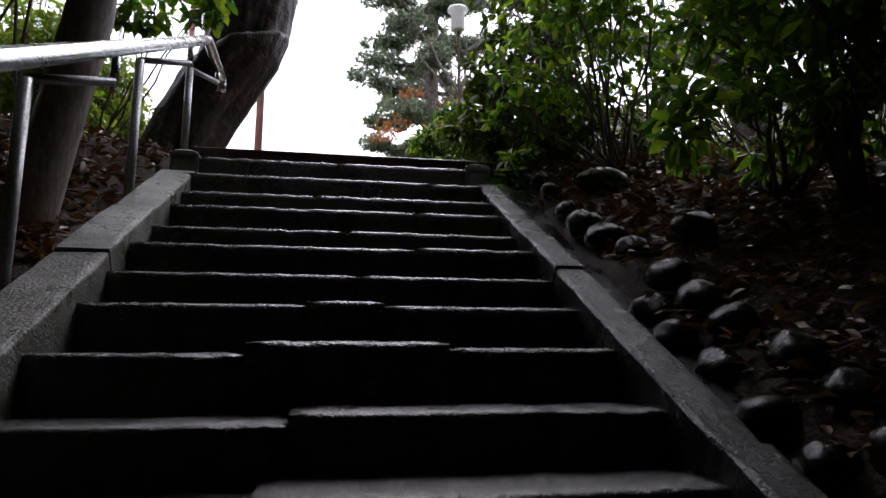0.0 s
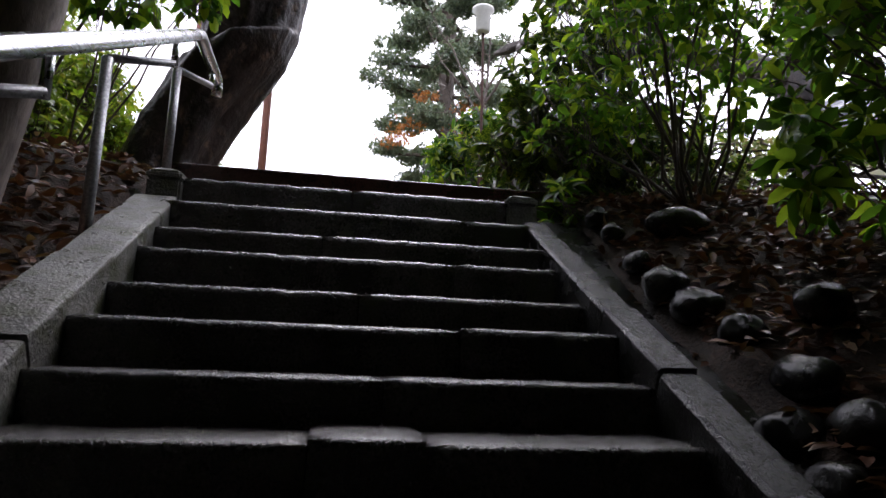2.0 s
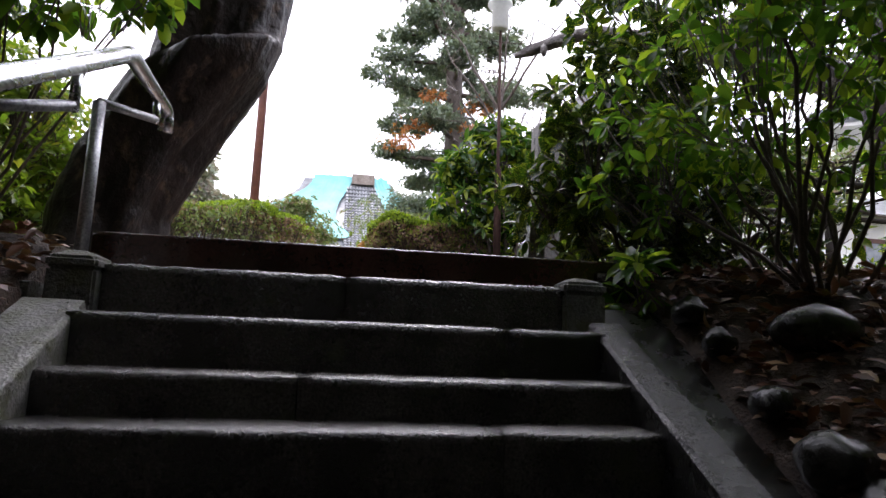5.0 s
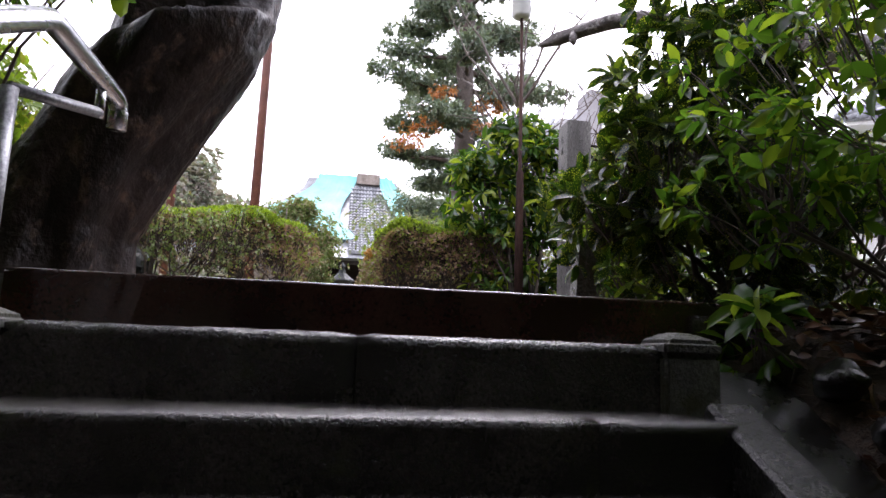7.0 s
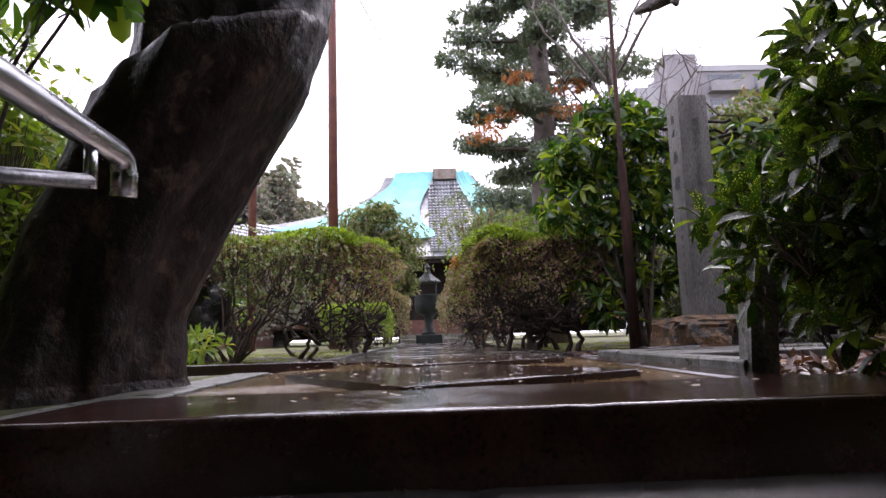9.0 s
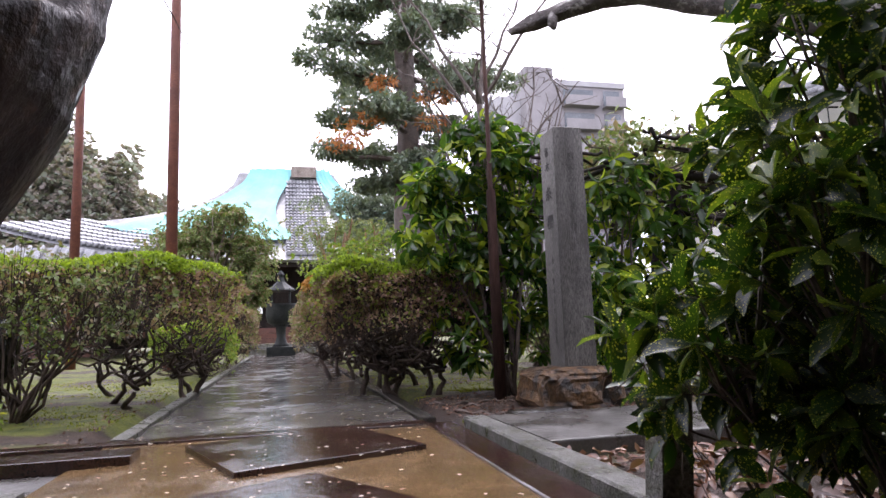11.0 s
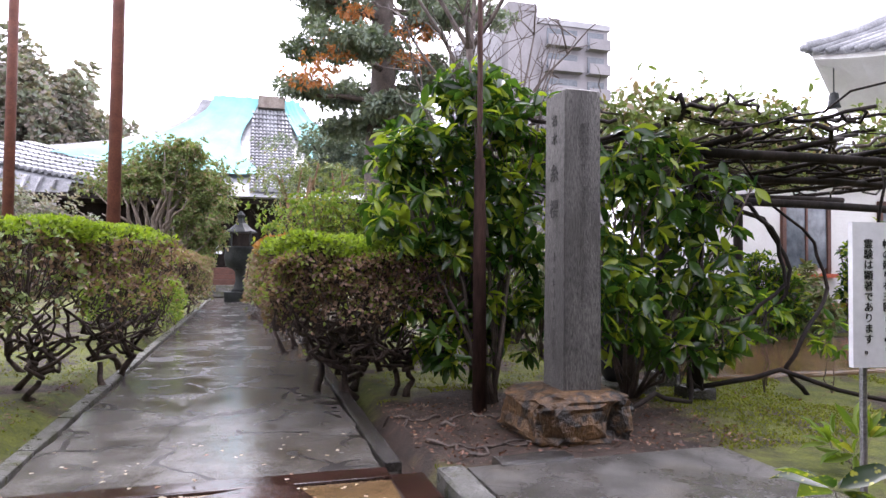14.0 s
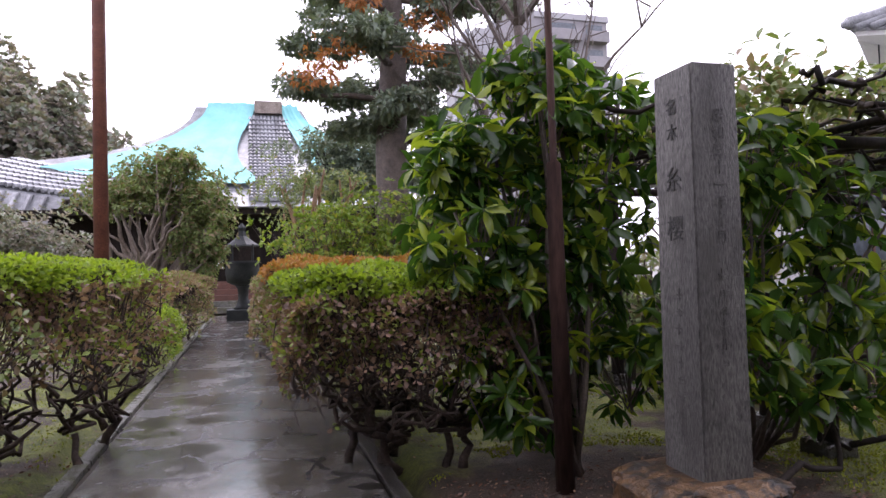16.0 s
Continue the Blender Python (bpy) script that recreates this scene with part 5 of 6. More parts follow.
bush("rhododendron", "tall rhododendron with whorls of long glossy leaves", "bush", (1.95, 9.85, -0.03),
     [((1.68, 10.12, 0.95), (0.56, 0.4, 0.6)), ((1.6, 10.1, 1.7), (0.6, 0.4, 0.6)), ((1.8, 10.1, 2.4), (0.55, 0.4, 0.45)), ((1.3, 10.0, 1.5), (0.4, 0.35, 0.5)), ((2.2, 10.1, 2.1), (0.45, 0.4, 0.5)), ((1.35, 10.05, 2.15), (0.42, 0.35, 0.4)), ((2.1, 10.2, 1.2), (0.5, 0.4, 0.7)), ((2.3, 9.95, 1.6), (0.3, 0.3, 0.4)), ((1.6, 10.0, 0.5), (0.45, 0.3, 0.25)), ((2.5, 10.0, 0.6), (0.4, 0.3, 0.3)), ((1.85, 10.0, 2.72), (0.34, 0.3, 0.26)), ((2.38, 10.05, 2.5), (0.3, 0.3, 0.26)), ((1.15, 9.95, 2.05), (0.22, 0.25, 0.25))],
     RHODO, (0.165, 0.066), 440, 8, 1.3, 0.5, 0.024, 16, 290, seed=80, crook=0.05)
bush("rhododendron", "rhododendron with drooping glossy leaves beside the stele", "bush", (3.15, 9.6, -0.03),
     [((2.75, 9.4, 1.1), (0.45, 0.4, 0.4)), ((3.0, 9.5, 1.7), (0.55, 0.45, 0.4)), ((3.3, 9.55, 0.9), (0.45, 0.4, 0.4)), ((2.65, 9.3, 0.65), (0.3, 0.3, 0.25)), ((3.5, 9.6, 1.6), (0.35, 0.35, 0.35)), ((2.9, 9.35, 2.0), (0.4, 0.35, 0.25)), ((2.8, 9.1, 0.85), (0.3, 0.2, 0.3)), ((3.7, 9.3, 1.2), (0.35, 0.3, 0.4)), ((3.4, 9.2, 0.5), (0.3, 0.25, 0.2)), ((3.9, 9.35, 1.8), (0.33, 0.3, 0.28)), ((3.85, 9.25, 0.7), (0.3, 0.25, 0.35)), ((3.35, 9.4, 2.08), (0.3, 0.3, 0.2))],
     RHODO, (0.17, 0.07), 225, 7, 1.3, 0.55, 0.02, 12, 290, seed=81, crook=0.08)
rr = random.Random(33)
for i, (x, y, hgt) in enumerate(((4.6, 9.6, 0.75), (4.9, 9.9, 0.6), (5.3, 9.5, 0.5))):
    bush("young_laurel", "thin young laurel seedling in the moss", "bush", (x, y, -0.04), [((x, y, hgt), (0.18, 0.18, 0.14))], SHADELEAF, (0.13, 0.05), 5, 6, 1.2, 0.4, 0.006, 2, 0, seed=90 + i, group="laurel seedlings")
bush("bamboo_grass", "pale pointed grass-bamboo tuft in the moss", "plant", (3.35, 7.55, -0.04), [((3.35, 7.55, 0.1), (0.14, 0.12, 0.1))], LIGHTLEAF, (0.17, 0.04), 7, 5, 0.7, -0.2, 0.004, 3, 35, seed=95)
for i, (x, y) in enumerate(((-2.35, 8.6), (-2.7, 9.3))):
    bush("fern_sprig", "small bright green leafy sprig", "plant", (x, y, -0.04), [((x, y, 0.2), (0.16, 0.14, 0.12))], LIGHTLEAF, (0.12, 0.035), 8, 6, 1.1, 0.2, 0.004, 3, 0, seed=97 + i)


# ---- trellis with bare vines ----
tr = thing("vine_trellis", (5.5, 11.5, 0), "dark wooden trellis on posts laden with bare vines", "trellis")
for x, y in ((3.79, 9.55), (3.98, 10.3), (6.9, 9.7), (6.9, 12.6), (3.98, 12.6)):
    pst = part("post", tube([(x, y, -0.05), (x + 0.01, y, 2.15)], [0.075, 0.065], 10, rough=0.05), DARKWOOD, tr, smooth=True)
    part("post_foot", stone(x - 0.13, x + 0.13, y - 0.13, y + 0.13, -0.05, 0.09, 0.01, 0.02, 0.1, int(x * 40)), STEP, pst)
for y in (9.55, 11.0, 12.6):
    part("beam", tube(wander((3.4, y, 2.18), (9.0, y + 0.1, 2.24), 6, 0.02, rr), 0.045, 8, rough=0.08), DARKWOOD, tr, smooth=True)
for i in range(7):
    x = 3.1 + i * 0.9
    part("rafter", tube(wander((x, 9.1, 2.28), (x + rr.uniform(-0.15, 0.15), 13.2, 2.3), 5, 0.02, rr), 0.028, 7, rough=0.1), DARKWOOD, tr, smooth=True)
part("low_beam", tube(wander((3.6, 9.7, 1.78), (9.0, 9.9, 1.76), 6, 0.01, rr), 0.04, 8), DARKWOOD, tr, smooth=True)
vine = thing("wisteria_vine", (4.7, 9.7, 0), "twisted dark vine stems climbing and covering the trellis", "vine")
for i in range(290):
    a = (rr.uniform(2.8, 8.5), rr.uniform(9.0, 13), rr.uniform(2.3, 2.5))
    b = (a[0] + rr.uniform(-1.6, 1.6), a[1] + rr.uniform(-1, 1), rr.uniform(2.28, 2.6))
    part("stem", tube(wander(a, b, 7, 0.09, rr), rr.uniform(0.005, 0.022), 5), DARKWOOD if i % 4 else TWIG, vine, smooth=True)
for pts in ([(5.0, 9.5, -0.05), (4.6, 9.35, 0.25), (4.9, 9.4, 0.6), (5.35, 9.6, 0.95), (5.3, 9.7, 1.4), (4.9, 9.8, 1.75), (4.5, 9.8, 2.2)],
            [(3.6, 9.2, 0.15), (4.2, 9.0, 0.3), (4.8, 8.7, 0.1), (5.6, 8.6, -0.02), (6.6, 8.5, -0.03)],
            [(3.9, 9.6, 1.75), (4.5, 9.5, 1.6), (4.75, 9.5, 1.25), (4.75, 9.5, 0.9), (4.5, 9.5, 0.62), (4.0, 9.5, 0.5), (3.5, 9.5, 0.35)],
            [(3.8, 9.5, 1.8), (4.3, 9.45, 1.72), (4.62, 9.45, 1.4), (4.7, 9.45, 1.0), (4.3, 9.45, 0.72), (3.9, 9.4, 0.66)],
            [(6.6, 9.4, -0.05), (6.1, 9.5, 0.5), (6.2, 9.6, 1.1), (6.0, 9.6, 1.6), (6.15, 9.7, 2.2)],
            [(2.6, 8.95, 0.02), (3.0, 9.0, 0.16), (3.4, 9.1, 0.05), (3.5, 9.25, 0.3), (3.6, 9.2, 0.12)]):
    full = []
    for a, b in zip(pts, pts[1:]):
        full += wander(a, b, 3, 0.03, rr)[:-1]
    full.append(Vector(pts[-1]))
    part("stem", tube(full, [0.022 - 0.01 * i / len(full) for i in range(len(full))], 8, rough=0.1), DARKWOOD, vine, smooth=True)
g = np.random.default_rng(44)
p = np.column_stack([g.uniform(2.9, 8.6, 6500), g.uniform(9.1, 13.2, 6500), 2.42 + np.abs(g.normal(0, 0.13, 6500))])
keep = np.array([noise.noise(Vector((q[0] * 1.1, q[1] * 1.1, 0))) > -0.2 for q in p])
p = p[keep]
tagged(part("leaves", leaf_mesh("leaves", *whorls(p, g.normal(size=p.shape) + np.array([0, 0, 0.6]), g, 3, 1.1, 0.2), 0.085, 0.045, GARDENLEAF, g), None, vine), kind="stuff")

# ---- bare limb over the garden ----
limb_tree = thing("old_cherry", (5.0, 6.0, 0), "old grey-barked tree with a broken bare limb", "tree")
part("trunk", tube(wander((5.0, 6.0, -0.1), (4.5, 6.2, 2.1), 6, 0.04, rr), [0.26, 0.24, 0.22, 0.21, 0.2, 0.2, 0.19], 14, rough=0.06), BARK, limb_tree, smooth=True)
part("limb", tube([(4.5, 6.2, 2.0), (4.15, 6.5, 2.3), (3.9, 6.7, 2.45), (3.6, 6.95, 2.66), (3.35, 7.2, 2.8), (3.15, 7.55, 3.06), (2.95, 7.9, 3.24), (2.65, 8.12, 3.38), (2.4, 8.3, 3.42), (2.15, 8.5, 3.39), (1.9, 8.66, 3.33), (1.72, 8.76, 3.27)],
                  [0.19, 0.18, 0.17, 0.16, 0.14, 0.11, 0.09, 0.08, 0.075, 0.075, 0.065, 0.03], 14, rough=0.2), CHERRYBARK, limb_tree, smooth=True)
part("knot", tube([(2.05, 8.55, 3.36), (2.02, 8.5, 3.25), (2.03, 8.49, 3.2)], [0.05, 0.045, 0.02], 8), CHERRYBARK, limb_tree, smooth=True)
part("limb", tube(wander((4.5, 6.2, 2.0), (4.6, 6.0, 5.2), 5, 0.1, rr), [0.18, 0.17, 0.15, 0.12, 0.1, 0.08], 10), BARK, limb_tree, smooth=True)


def bare_tree(place, height, reach, seed, label, n=22, fat=1.0):
    """Branches that fork twice, without leaves."""
    t = thing("bare_tree", place, label, "tree")
    r = random.Random(seed)
    x, y, z = place
    trunk = wander(place, (x + r.uniform(-0.3, 0.3), y, z + height * 0.6), 6, 0.08, r)
    part("trunk", tube(trunk, [0.09 - 0.009 * i for i in range(7)], 8), TWIG, t, smooth=True)
    for i in range(n):
        a = trunk[r.randint(2, 6)]
        b = a + Vector((r.uniform(-1, 1) * reach, r.uniform(-0.6, 0.6) * reach, r.uniform(0.25, 1) * height * 0.45))
        main = wander(a, b, 6, reach * 0.05, r)
        bits = [tube(main, [(0.028 - 0.004 * k) * fat for k in range(7)], 5, caps=False)]
        for k in range(8):
            c = main[r.randint(1, 6)]
            e = c + Vector((r.uniform(-1, 1), r.uniform(-1, 1), r.uniform(-0.1, 1))) * reach * 0.35
            bits.append(tube(wander(c, e, 4, reach * 0.03, r), [0.009, 0.008, 0.006, 0.005, 0.003], 4, caps=False))
        part("branch", join(*bits), TWIG, t)
    return t


bare_tree((2.1, 10.6, 0), 5.5, 1.2, 3, "young bare-branched tree rising from the bushes", 14)
bare_tree((3.9, 16.2, 0), 7.6, 1.9, 8, "bare-branched tree standing before the conifer", 24, 0.55)
bare_tree((4.6, 15.0, 0), 5.8, 1.6, 4, "bare-branched small tree behind the trellis", 16)
bare_tree((9.5, 19.0, 0), 5.0, 2.4, 6, "bare-branched tree by the white building", 18)
bare_tree((-9.5, 16.0, 0), 8.0, 2.6, 7, "bare-branched tree beyond the old trunk", 18)

# ---- the tall fir-like tree with russet leaves ----
fir = thing("tall_conifer", (2.42, 17.4, 0), "tall conifer with layered grey-green boughs", "tree")
part("trunk", tube(wander((2.42, 17.4, -0.1), (2.5, 17.4, 14), 8, 0.06, rr), [0.34, 0.31, 0.28, 0.25, 0.22, 0.18, 0.14, 0.09, 0.05], 12, rough=0.05), TWIG, fir, smooth=True)
g = np.random.default_rng(51)
pp, dd = [], []
for i in range(46):
    h = 3.7 + 9.8 * (i / 46) ** 1.05
    a = i * 2.4
    ln = max(0.5, (2.1 - 0.8 * max(0, 4.9 - h) - 0.14 * max(0, h - 6.4)) * rr.uniform(0.75, 1.1))
    tip = Vector((2.45 + math.cos(a) * ln, 17.4 + math.sin(a) * ln, h + 0.15 - 0.1 * ln))
    part("bough", tube(wander((2.45, 17.4, h), tip, 5, 0.07, rr), [0.08, 0.065, 0.055, 0.04, 0.028, 0.015], 6), TWIG, fir, smooth=True)
    for f in (0.5, 0.78, 1.0):
        c = Vector((2.45, 17.4, h)).lerp(tip, f)
        for j in range(4):
            w = rr.uniform(0.2, 0.38)
            q, wv = blob_points(30, (c.x + rr.uniform(-0.4, 0.4), c.y + rr.uniform(-0.4, 0.4), c.z + rr.uniform(-0.02, 0.14)), (w, w, w * 0.45), g, 0.1, 0.4, i + f + j)
            pp.append(q), dd.append(wv)
tagged(part("foliage", leaf_mesh("foliage", *whorls(np.concatenate(pp), np.concatenate(dd), g, 5, 1.0, 0.0), 0.115, 0.055, NEEDLE, g), None, fir), kind="stuff")
rus = thing("russet_creeper", (2.42, 17.0, 4), "sprays of russet dead leaves caught in the conifer", "foliage")
pp, dd = [], []
for c in ((1.5, 16.3, 5.1), (2.7, 16.1, 4.9), (0.9, 16.0, 4.4), (1.7, 16.2, 5.7), (2.9, 16.2, 5.5), (1.2, 16.2, 4.75)):
    q, w = blob_points(46, c, (0.42, 0.3, 0.16), g, 0.1, 0.6, c[0])
    pp.append(q), dd.append(w)
tagged(part("leaves", leaf_mesh("leaves", *whorls(np.concatenate(pp), np.concatenate(dd), g, 4, 1.0, 0.3), 0.1, 0.045, DEADLEAF, g), None, rus), kind="stuff")


# ---- garden trees in the middle distance ----
def round_tree(name, label, place, blobs, mat, ends, leaf, seed, bark=PALEBARK, limbs=7, lumps=0.75, shape="leaf"):
    t = thing(name, place, label, "tree")
    g_, r = np.random.default_rng(seed), random.Random(seed)
    ps, ds = [], []
    for i, (c, rad) in enumerate(blobs):
        q, w = blob_points(ends // len(blobs), c, rad, g_, 0.3, lumps, seed + i)
        ps.append(q), ds.append(w)
    for i in range(limbs):
        c, rad = blobs[i % len(blobs)]
        tip = Vector(c) + Vector((r.uniform(-0.7, 0.7) * rad[0], r.uniform(-0.9, 0.2) * rad[1], r.uniform(-0.3, 0.6) * rad[2]))
        part("limb", tube(wander(place, tip, 7, 0.16, r), [0.11 - 0.013 * k for k in range(8)], 7), bark, t, smooth=True)
    ps, ds = np.concatenate(ps), np.concatenate(ds)
    ds[:, 2] += 0.4
    tagged(part("crown", leaf_mesh("crown", *whorls(ps, ds, g_, 5, 1.0, 0.1), leaf[0], leaf[1], mat, g_, shape=shape), None, t), kind="stuff")
    return t


garden_tree = round_tree("garden_tree", "spreading green garden tree with pale bare lower limbs", (-2.7, 23.0, 0),
           [((-2.1, 22.6, 3.75), (0.8, 0.9, 0.45)), ((-1.2, 22.5, 3.2), (0.6, 0.8, 0.5)), ((-3.2, 22.6, 3.2), (0.75, 0.9, 0.35)), ((-2.1, 22.5, 3.1), (1.2, 0.8, 0.35)), ((-1.05, 22.3, 2.5), (0.5, 0.6, 0.5)), ((-1.5, 22.6, 2.2), (0.5, 0.6, 0.4)), ((-2.6, 22.9, 3.5), (0.6, 0.6, 0.3)), ((-1.7, 22.2, 4.0), (0.35, 0.4, 0.2)), ((-1.15, 22.5, 1.8), (0.4, 0.5, 0.4))], GARDENLEAF, 5600, (0.1, 0.05), 101, limbs=18, lumps=1.15)
for i in range(9):
    tip = (-3.9 + i * 0.28 + rr.uniform(-0.1, 0.1), 21.6 + rr.uniform(-0.2, 0.2), 2.35 + 0.5 * math.sin(i * 1.7) ** 2)
    part("limb", tube(wander((-2.5 + rr.uniform(-0.1, 0.1), 22.2, 1.1 + 0.1 * (i % 3)), tip, 8, 0.1, rr), [0.055 - 0.005 * k for k in range(9)], 6), PALEBARK, garden_tree, smooth=True)
round_tree("garden_pine", "dark flat-topped garden pine beside the temple", (3.4, 24.5, 0), [((2.6, 24.0, 4.6), (1.6, 1.2, 0.5)), ((3.8, 24.0, 4.0), (1.6, 1.2, 0.5)), ((2.2, 24.0, 3.7), (1.0, 1.0, 0.4))], NEEDLE, 3600, (0.14, 0.055), 102, BARK)
round_tree("garden_pine", "small crooked pine with ochre bare branches", (1.0, 20.3, 0), [((0.6, 19.9, 3.2), (0.9, 0.5, 0.4)), ((1.6, 20.0, 3.2), (0.8, 0.5, 0.4)), ((1.0, 20.6, 2.6), (0.9, 0.5, 0.4))], FARLEAF, 520, (0.09, 0.04), 103, OCHREBARK, 15)
round_tree("brown_tree", "low spreading brown-leaved tree before the temple", (-8.2, 30, 0), [((-8.6, 30, 2.6), (2.0, 1.0, 1.3)), ((-6.6, 29.8, 2.0), (1.5, 0.9, 1.2)), ((-10.6, 30, 2.4), (1.8, 1.0, 1.4))], FARBROWN, 4200, (0.13, 0.07), 104, BARK, 9)
for i, (x, y, z, a, b) in enumerate(((-13.3, 52, 8.0, 4.9, 6.3), (-21, 50, 7.5, 6, 6.0), (-27, 44, 7, 5.0, 5.0))):
    round_tree("distant_tree", "distant rounded tree, brown and grey-green", (x, y, 0), [((x, y, z), (a, a, b)), ((x + 1.5, y, z - 2), (a * 0.8, a, b * 0.6))], FARBROWN, 20000, (0.34, 0.23), 110 + i, BARK, 5, 0.35, "blade")
for i, (x, y, z, a, b) in enumerate(((-8.5, 15.5, 1.0, 2.0, 1.2), (-6.2, 17.5, 1.1, 1.8, 1.2), (-10, 22, 1.6, 3, 1.8), (5.2, 16.6, 1.2, 1.3, 1.2), (7.4, 12.7, 0.75, 0.5, 0.6), (3.8, 13.8, 0.9, 1.0, 0.9), (4.9, 13.5, 0.8, 0.8, 0.8), (9.9, 13.0, 0.9, 0.5, 0.8), (4.2, 11.6, 0.4, 0.4, 0.4), (8.7, 13.3, 0.6, 0.45, 0.6), (6.4, 12.9, 0.55, 0.45, 0.5), (10.9, 12.6, 1.2, 0.5, 0.9))):
    bush("garden_shrub", "rounded leafy evergreen garden shrub beyond the moss", "bush", (x, y, -0.05), [((x, y, z), (a, a * 0.8, b)), ((x + a * 0.5, y - 0.2, z * 0.7), (a * 0.6, a * 0.6, b * 0.6))], (FARLEAF, RHODO, GARDENLEAF, GARDENLEAF, RHODO, GARDENLEAF, FARLEAF, RHODO, RHODO, GARDENLEAF, GARDENLEAF, RHODO)[i], (0.12, 0.05), 420, 5, 1.0, 0.2, 0.03, 5, 0, seed=120 + i, group="garden shrubs")


# ---- temple ----
temple = thing("temple_hall", (0.9, 38, 0), "wooden temple hall with a tiled roof under turquoise tarpaulin", "temple")
RIDGE_Z, EAVE_Z, RIDGE_Y, EAVE_Y = 10.1, 4.1, 41.5, 33.0


def roof_half(side, v):
    """Half the width of the roof at v: the ridge is longer on one side of the bare tiles."""
    top = 3.6 if side < 0 else 1.75
    return top + (13.0 - top) * max(v, 0.0) ** 1.25


def roof_point(u, v):
    """u across from -1 to 1, v from the ridge (0) to the eave (1): a concave hipped front slope."""
    v = max(v, 0.0)
    half = roof_half(u, v)
    sag = v ** 0.72
    z = RIDGE_Z + (EAVE_Z - RIDGE_Z) * sag + 1.5 * abs(u) ** 3 * v ** 2
    return Vector((0.9 + u * half, RIDGE_Y + (EAVE_Y - RIDGE_Y) * v, z))


def roof_sheet(u0, u1, v0, v1, nu, nv, lift, wave=0.0, hem=0.0, seed=0):
    vs, fs = [], []
    for j in range(nv + 1):
        for i in range(nu + 1):
            u, v = u0 + (u1 - u0) * i / nu, v0 + (v1 - v0) * j / nv
            if callable(hem):
                u = hem(u, v, i / nu)
            p = roof_point(u, v)
            p.z += lift + wave * noise.noise(Vector((u * 7 + seed, v * 3, seed))) + wave * 0.5 * noise.noise(Vector((u * 22, v * 7, seed)))
            vs.append(p)
    w = nu + 1
    for j in range(nv):
        for i in range(nu):
            a = j * w + i
            fs.append((a, a + 1, a + w + 1, a + w))
    return vs, fs


part("roof_base", roof_sheet(-1, 1, 0, 1, 40, 16, -0.12), TILE, temple, smooth=True)
back_v, back_f = roof_sheet(-1, 1, 0, 1, 20, 10, -0.12)
part("roof_back", ([(v.x, 2 * RIDGE_Y - v.y, v.z) for v in back_v], [f[::-1] for f in back_f]), TILE, temple, smooth=True)


def across(dx, v):
    return dx / roof_half(dx, v)


def tile_row(u, v0, v1, straight=False):
    """One course of round cover tiles running down the slope."""
    pieces, k = [], 26
    for j in range(int((v1 - v0) * k)):
        va, vb = v0 + j / k, v0 + (j + 0.93) / k
        a, b = roof_point(across(u, va) if straight else u, va), roof_point(across(u, vb) if straight else u, vb)
        pieces.append(tube([a, b + Vector((0, 0, 0.05))], [0.085, 0.11], 6))
    return join(*pieces)


for i in range(11):
    part("tile_course", tile_row(-0.95 + 0.19 * i, 0.04, 1.0, True), TILE, temple)
for i in range(26):
    part("tile_course", tile_row(-0.98 + 0.018 * i, 0.72, 1.0), TILE, temple)
part("tarpaulin", roof_sheet(-0.84, -0.1, -0.02, 0.8, 44, 26, 0.16, 0.13, lambda u, v, f: u * (1 - f ** 2) + f ** 2 * across(-0.65 - 1.0 * math.sin(min(v / 0.72, 1) * 3.0), v), 3), TARP, temple, "turquoise tarpaulin hanging in folds", smooth=True)
part("tarpaulin", roof_sheet(0.12, 0.86, -0.02, 0.58, 36, 20, 0.16, 0.13, lambda u, v, f: u * (1 - (1 - f) ** 2) + (1 - f) ** 2 * across(0.75 + 2.2 * max(v, 0), v), 8), TARP, temple, "turquoise tarpaulin hanging in folds", smooth=True)
part("ridge_board", box(0.2, 1.6, RIDGE_Y - 0.6, RIDGE_Y - 0.1, RIDGE_Z - 0.45, RIDGE_Z + 0.18), PALEBARK, temple)
part("eave_board", box(-11, 12.8, 33.4, 36, 3.7, 3.9), DARKWOOD, temple)
part("wall", box(-8, 9.8, 35.6, 36, 0.9, 3.8), DARKWOOD, temple)
part("body", box(-8, 9.8, 36.1, 47, 0.3, 4.2), DARKWOOD, temple)
for i in range(7):
    part("pillar", tube([(-7.5 + i * 2.8, 34.6, 0.6), (-7.5 + i * 2.8, 34.6, 3.7)], 0.17, 10), DARKWOOD, temple, smooth=True)
for i in range(5):
    part("step", box(-1.6, 3.2, 29.6 + i * 0.4, 30.1 + i * 0.4 + 0.0, -0.05 + 0.2 * i, 0.14 + 0.2 * i), KERB if i < 2 else REDWOOD, temple)
part("veranda", box(-8.6, 10.4, 31.7, 35.6, 0.75, 0.98), REDWOOD, temple)
part("side_wing", box(-19, -8.2, 36, 40, 0, 2.6), REDWOOD, temple)
wing = []
for j in range(9):
    for i in range(21):
        v = j / 8
        wing.append((-19.5 + i * 0.58, 37.8 - 3.2 * v, 5.2 - 2.5 * v ** 0.8))
part("wing_roof", (wing, [(j * 21 + i, j * 21 + i + 1, j * 21 + i + 22, j * 21 + i + 21) for j in range(8) for i in range(20)]), TILE, temple, smooth=True)
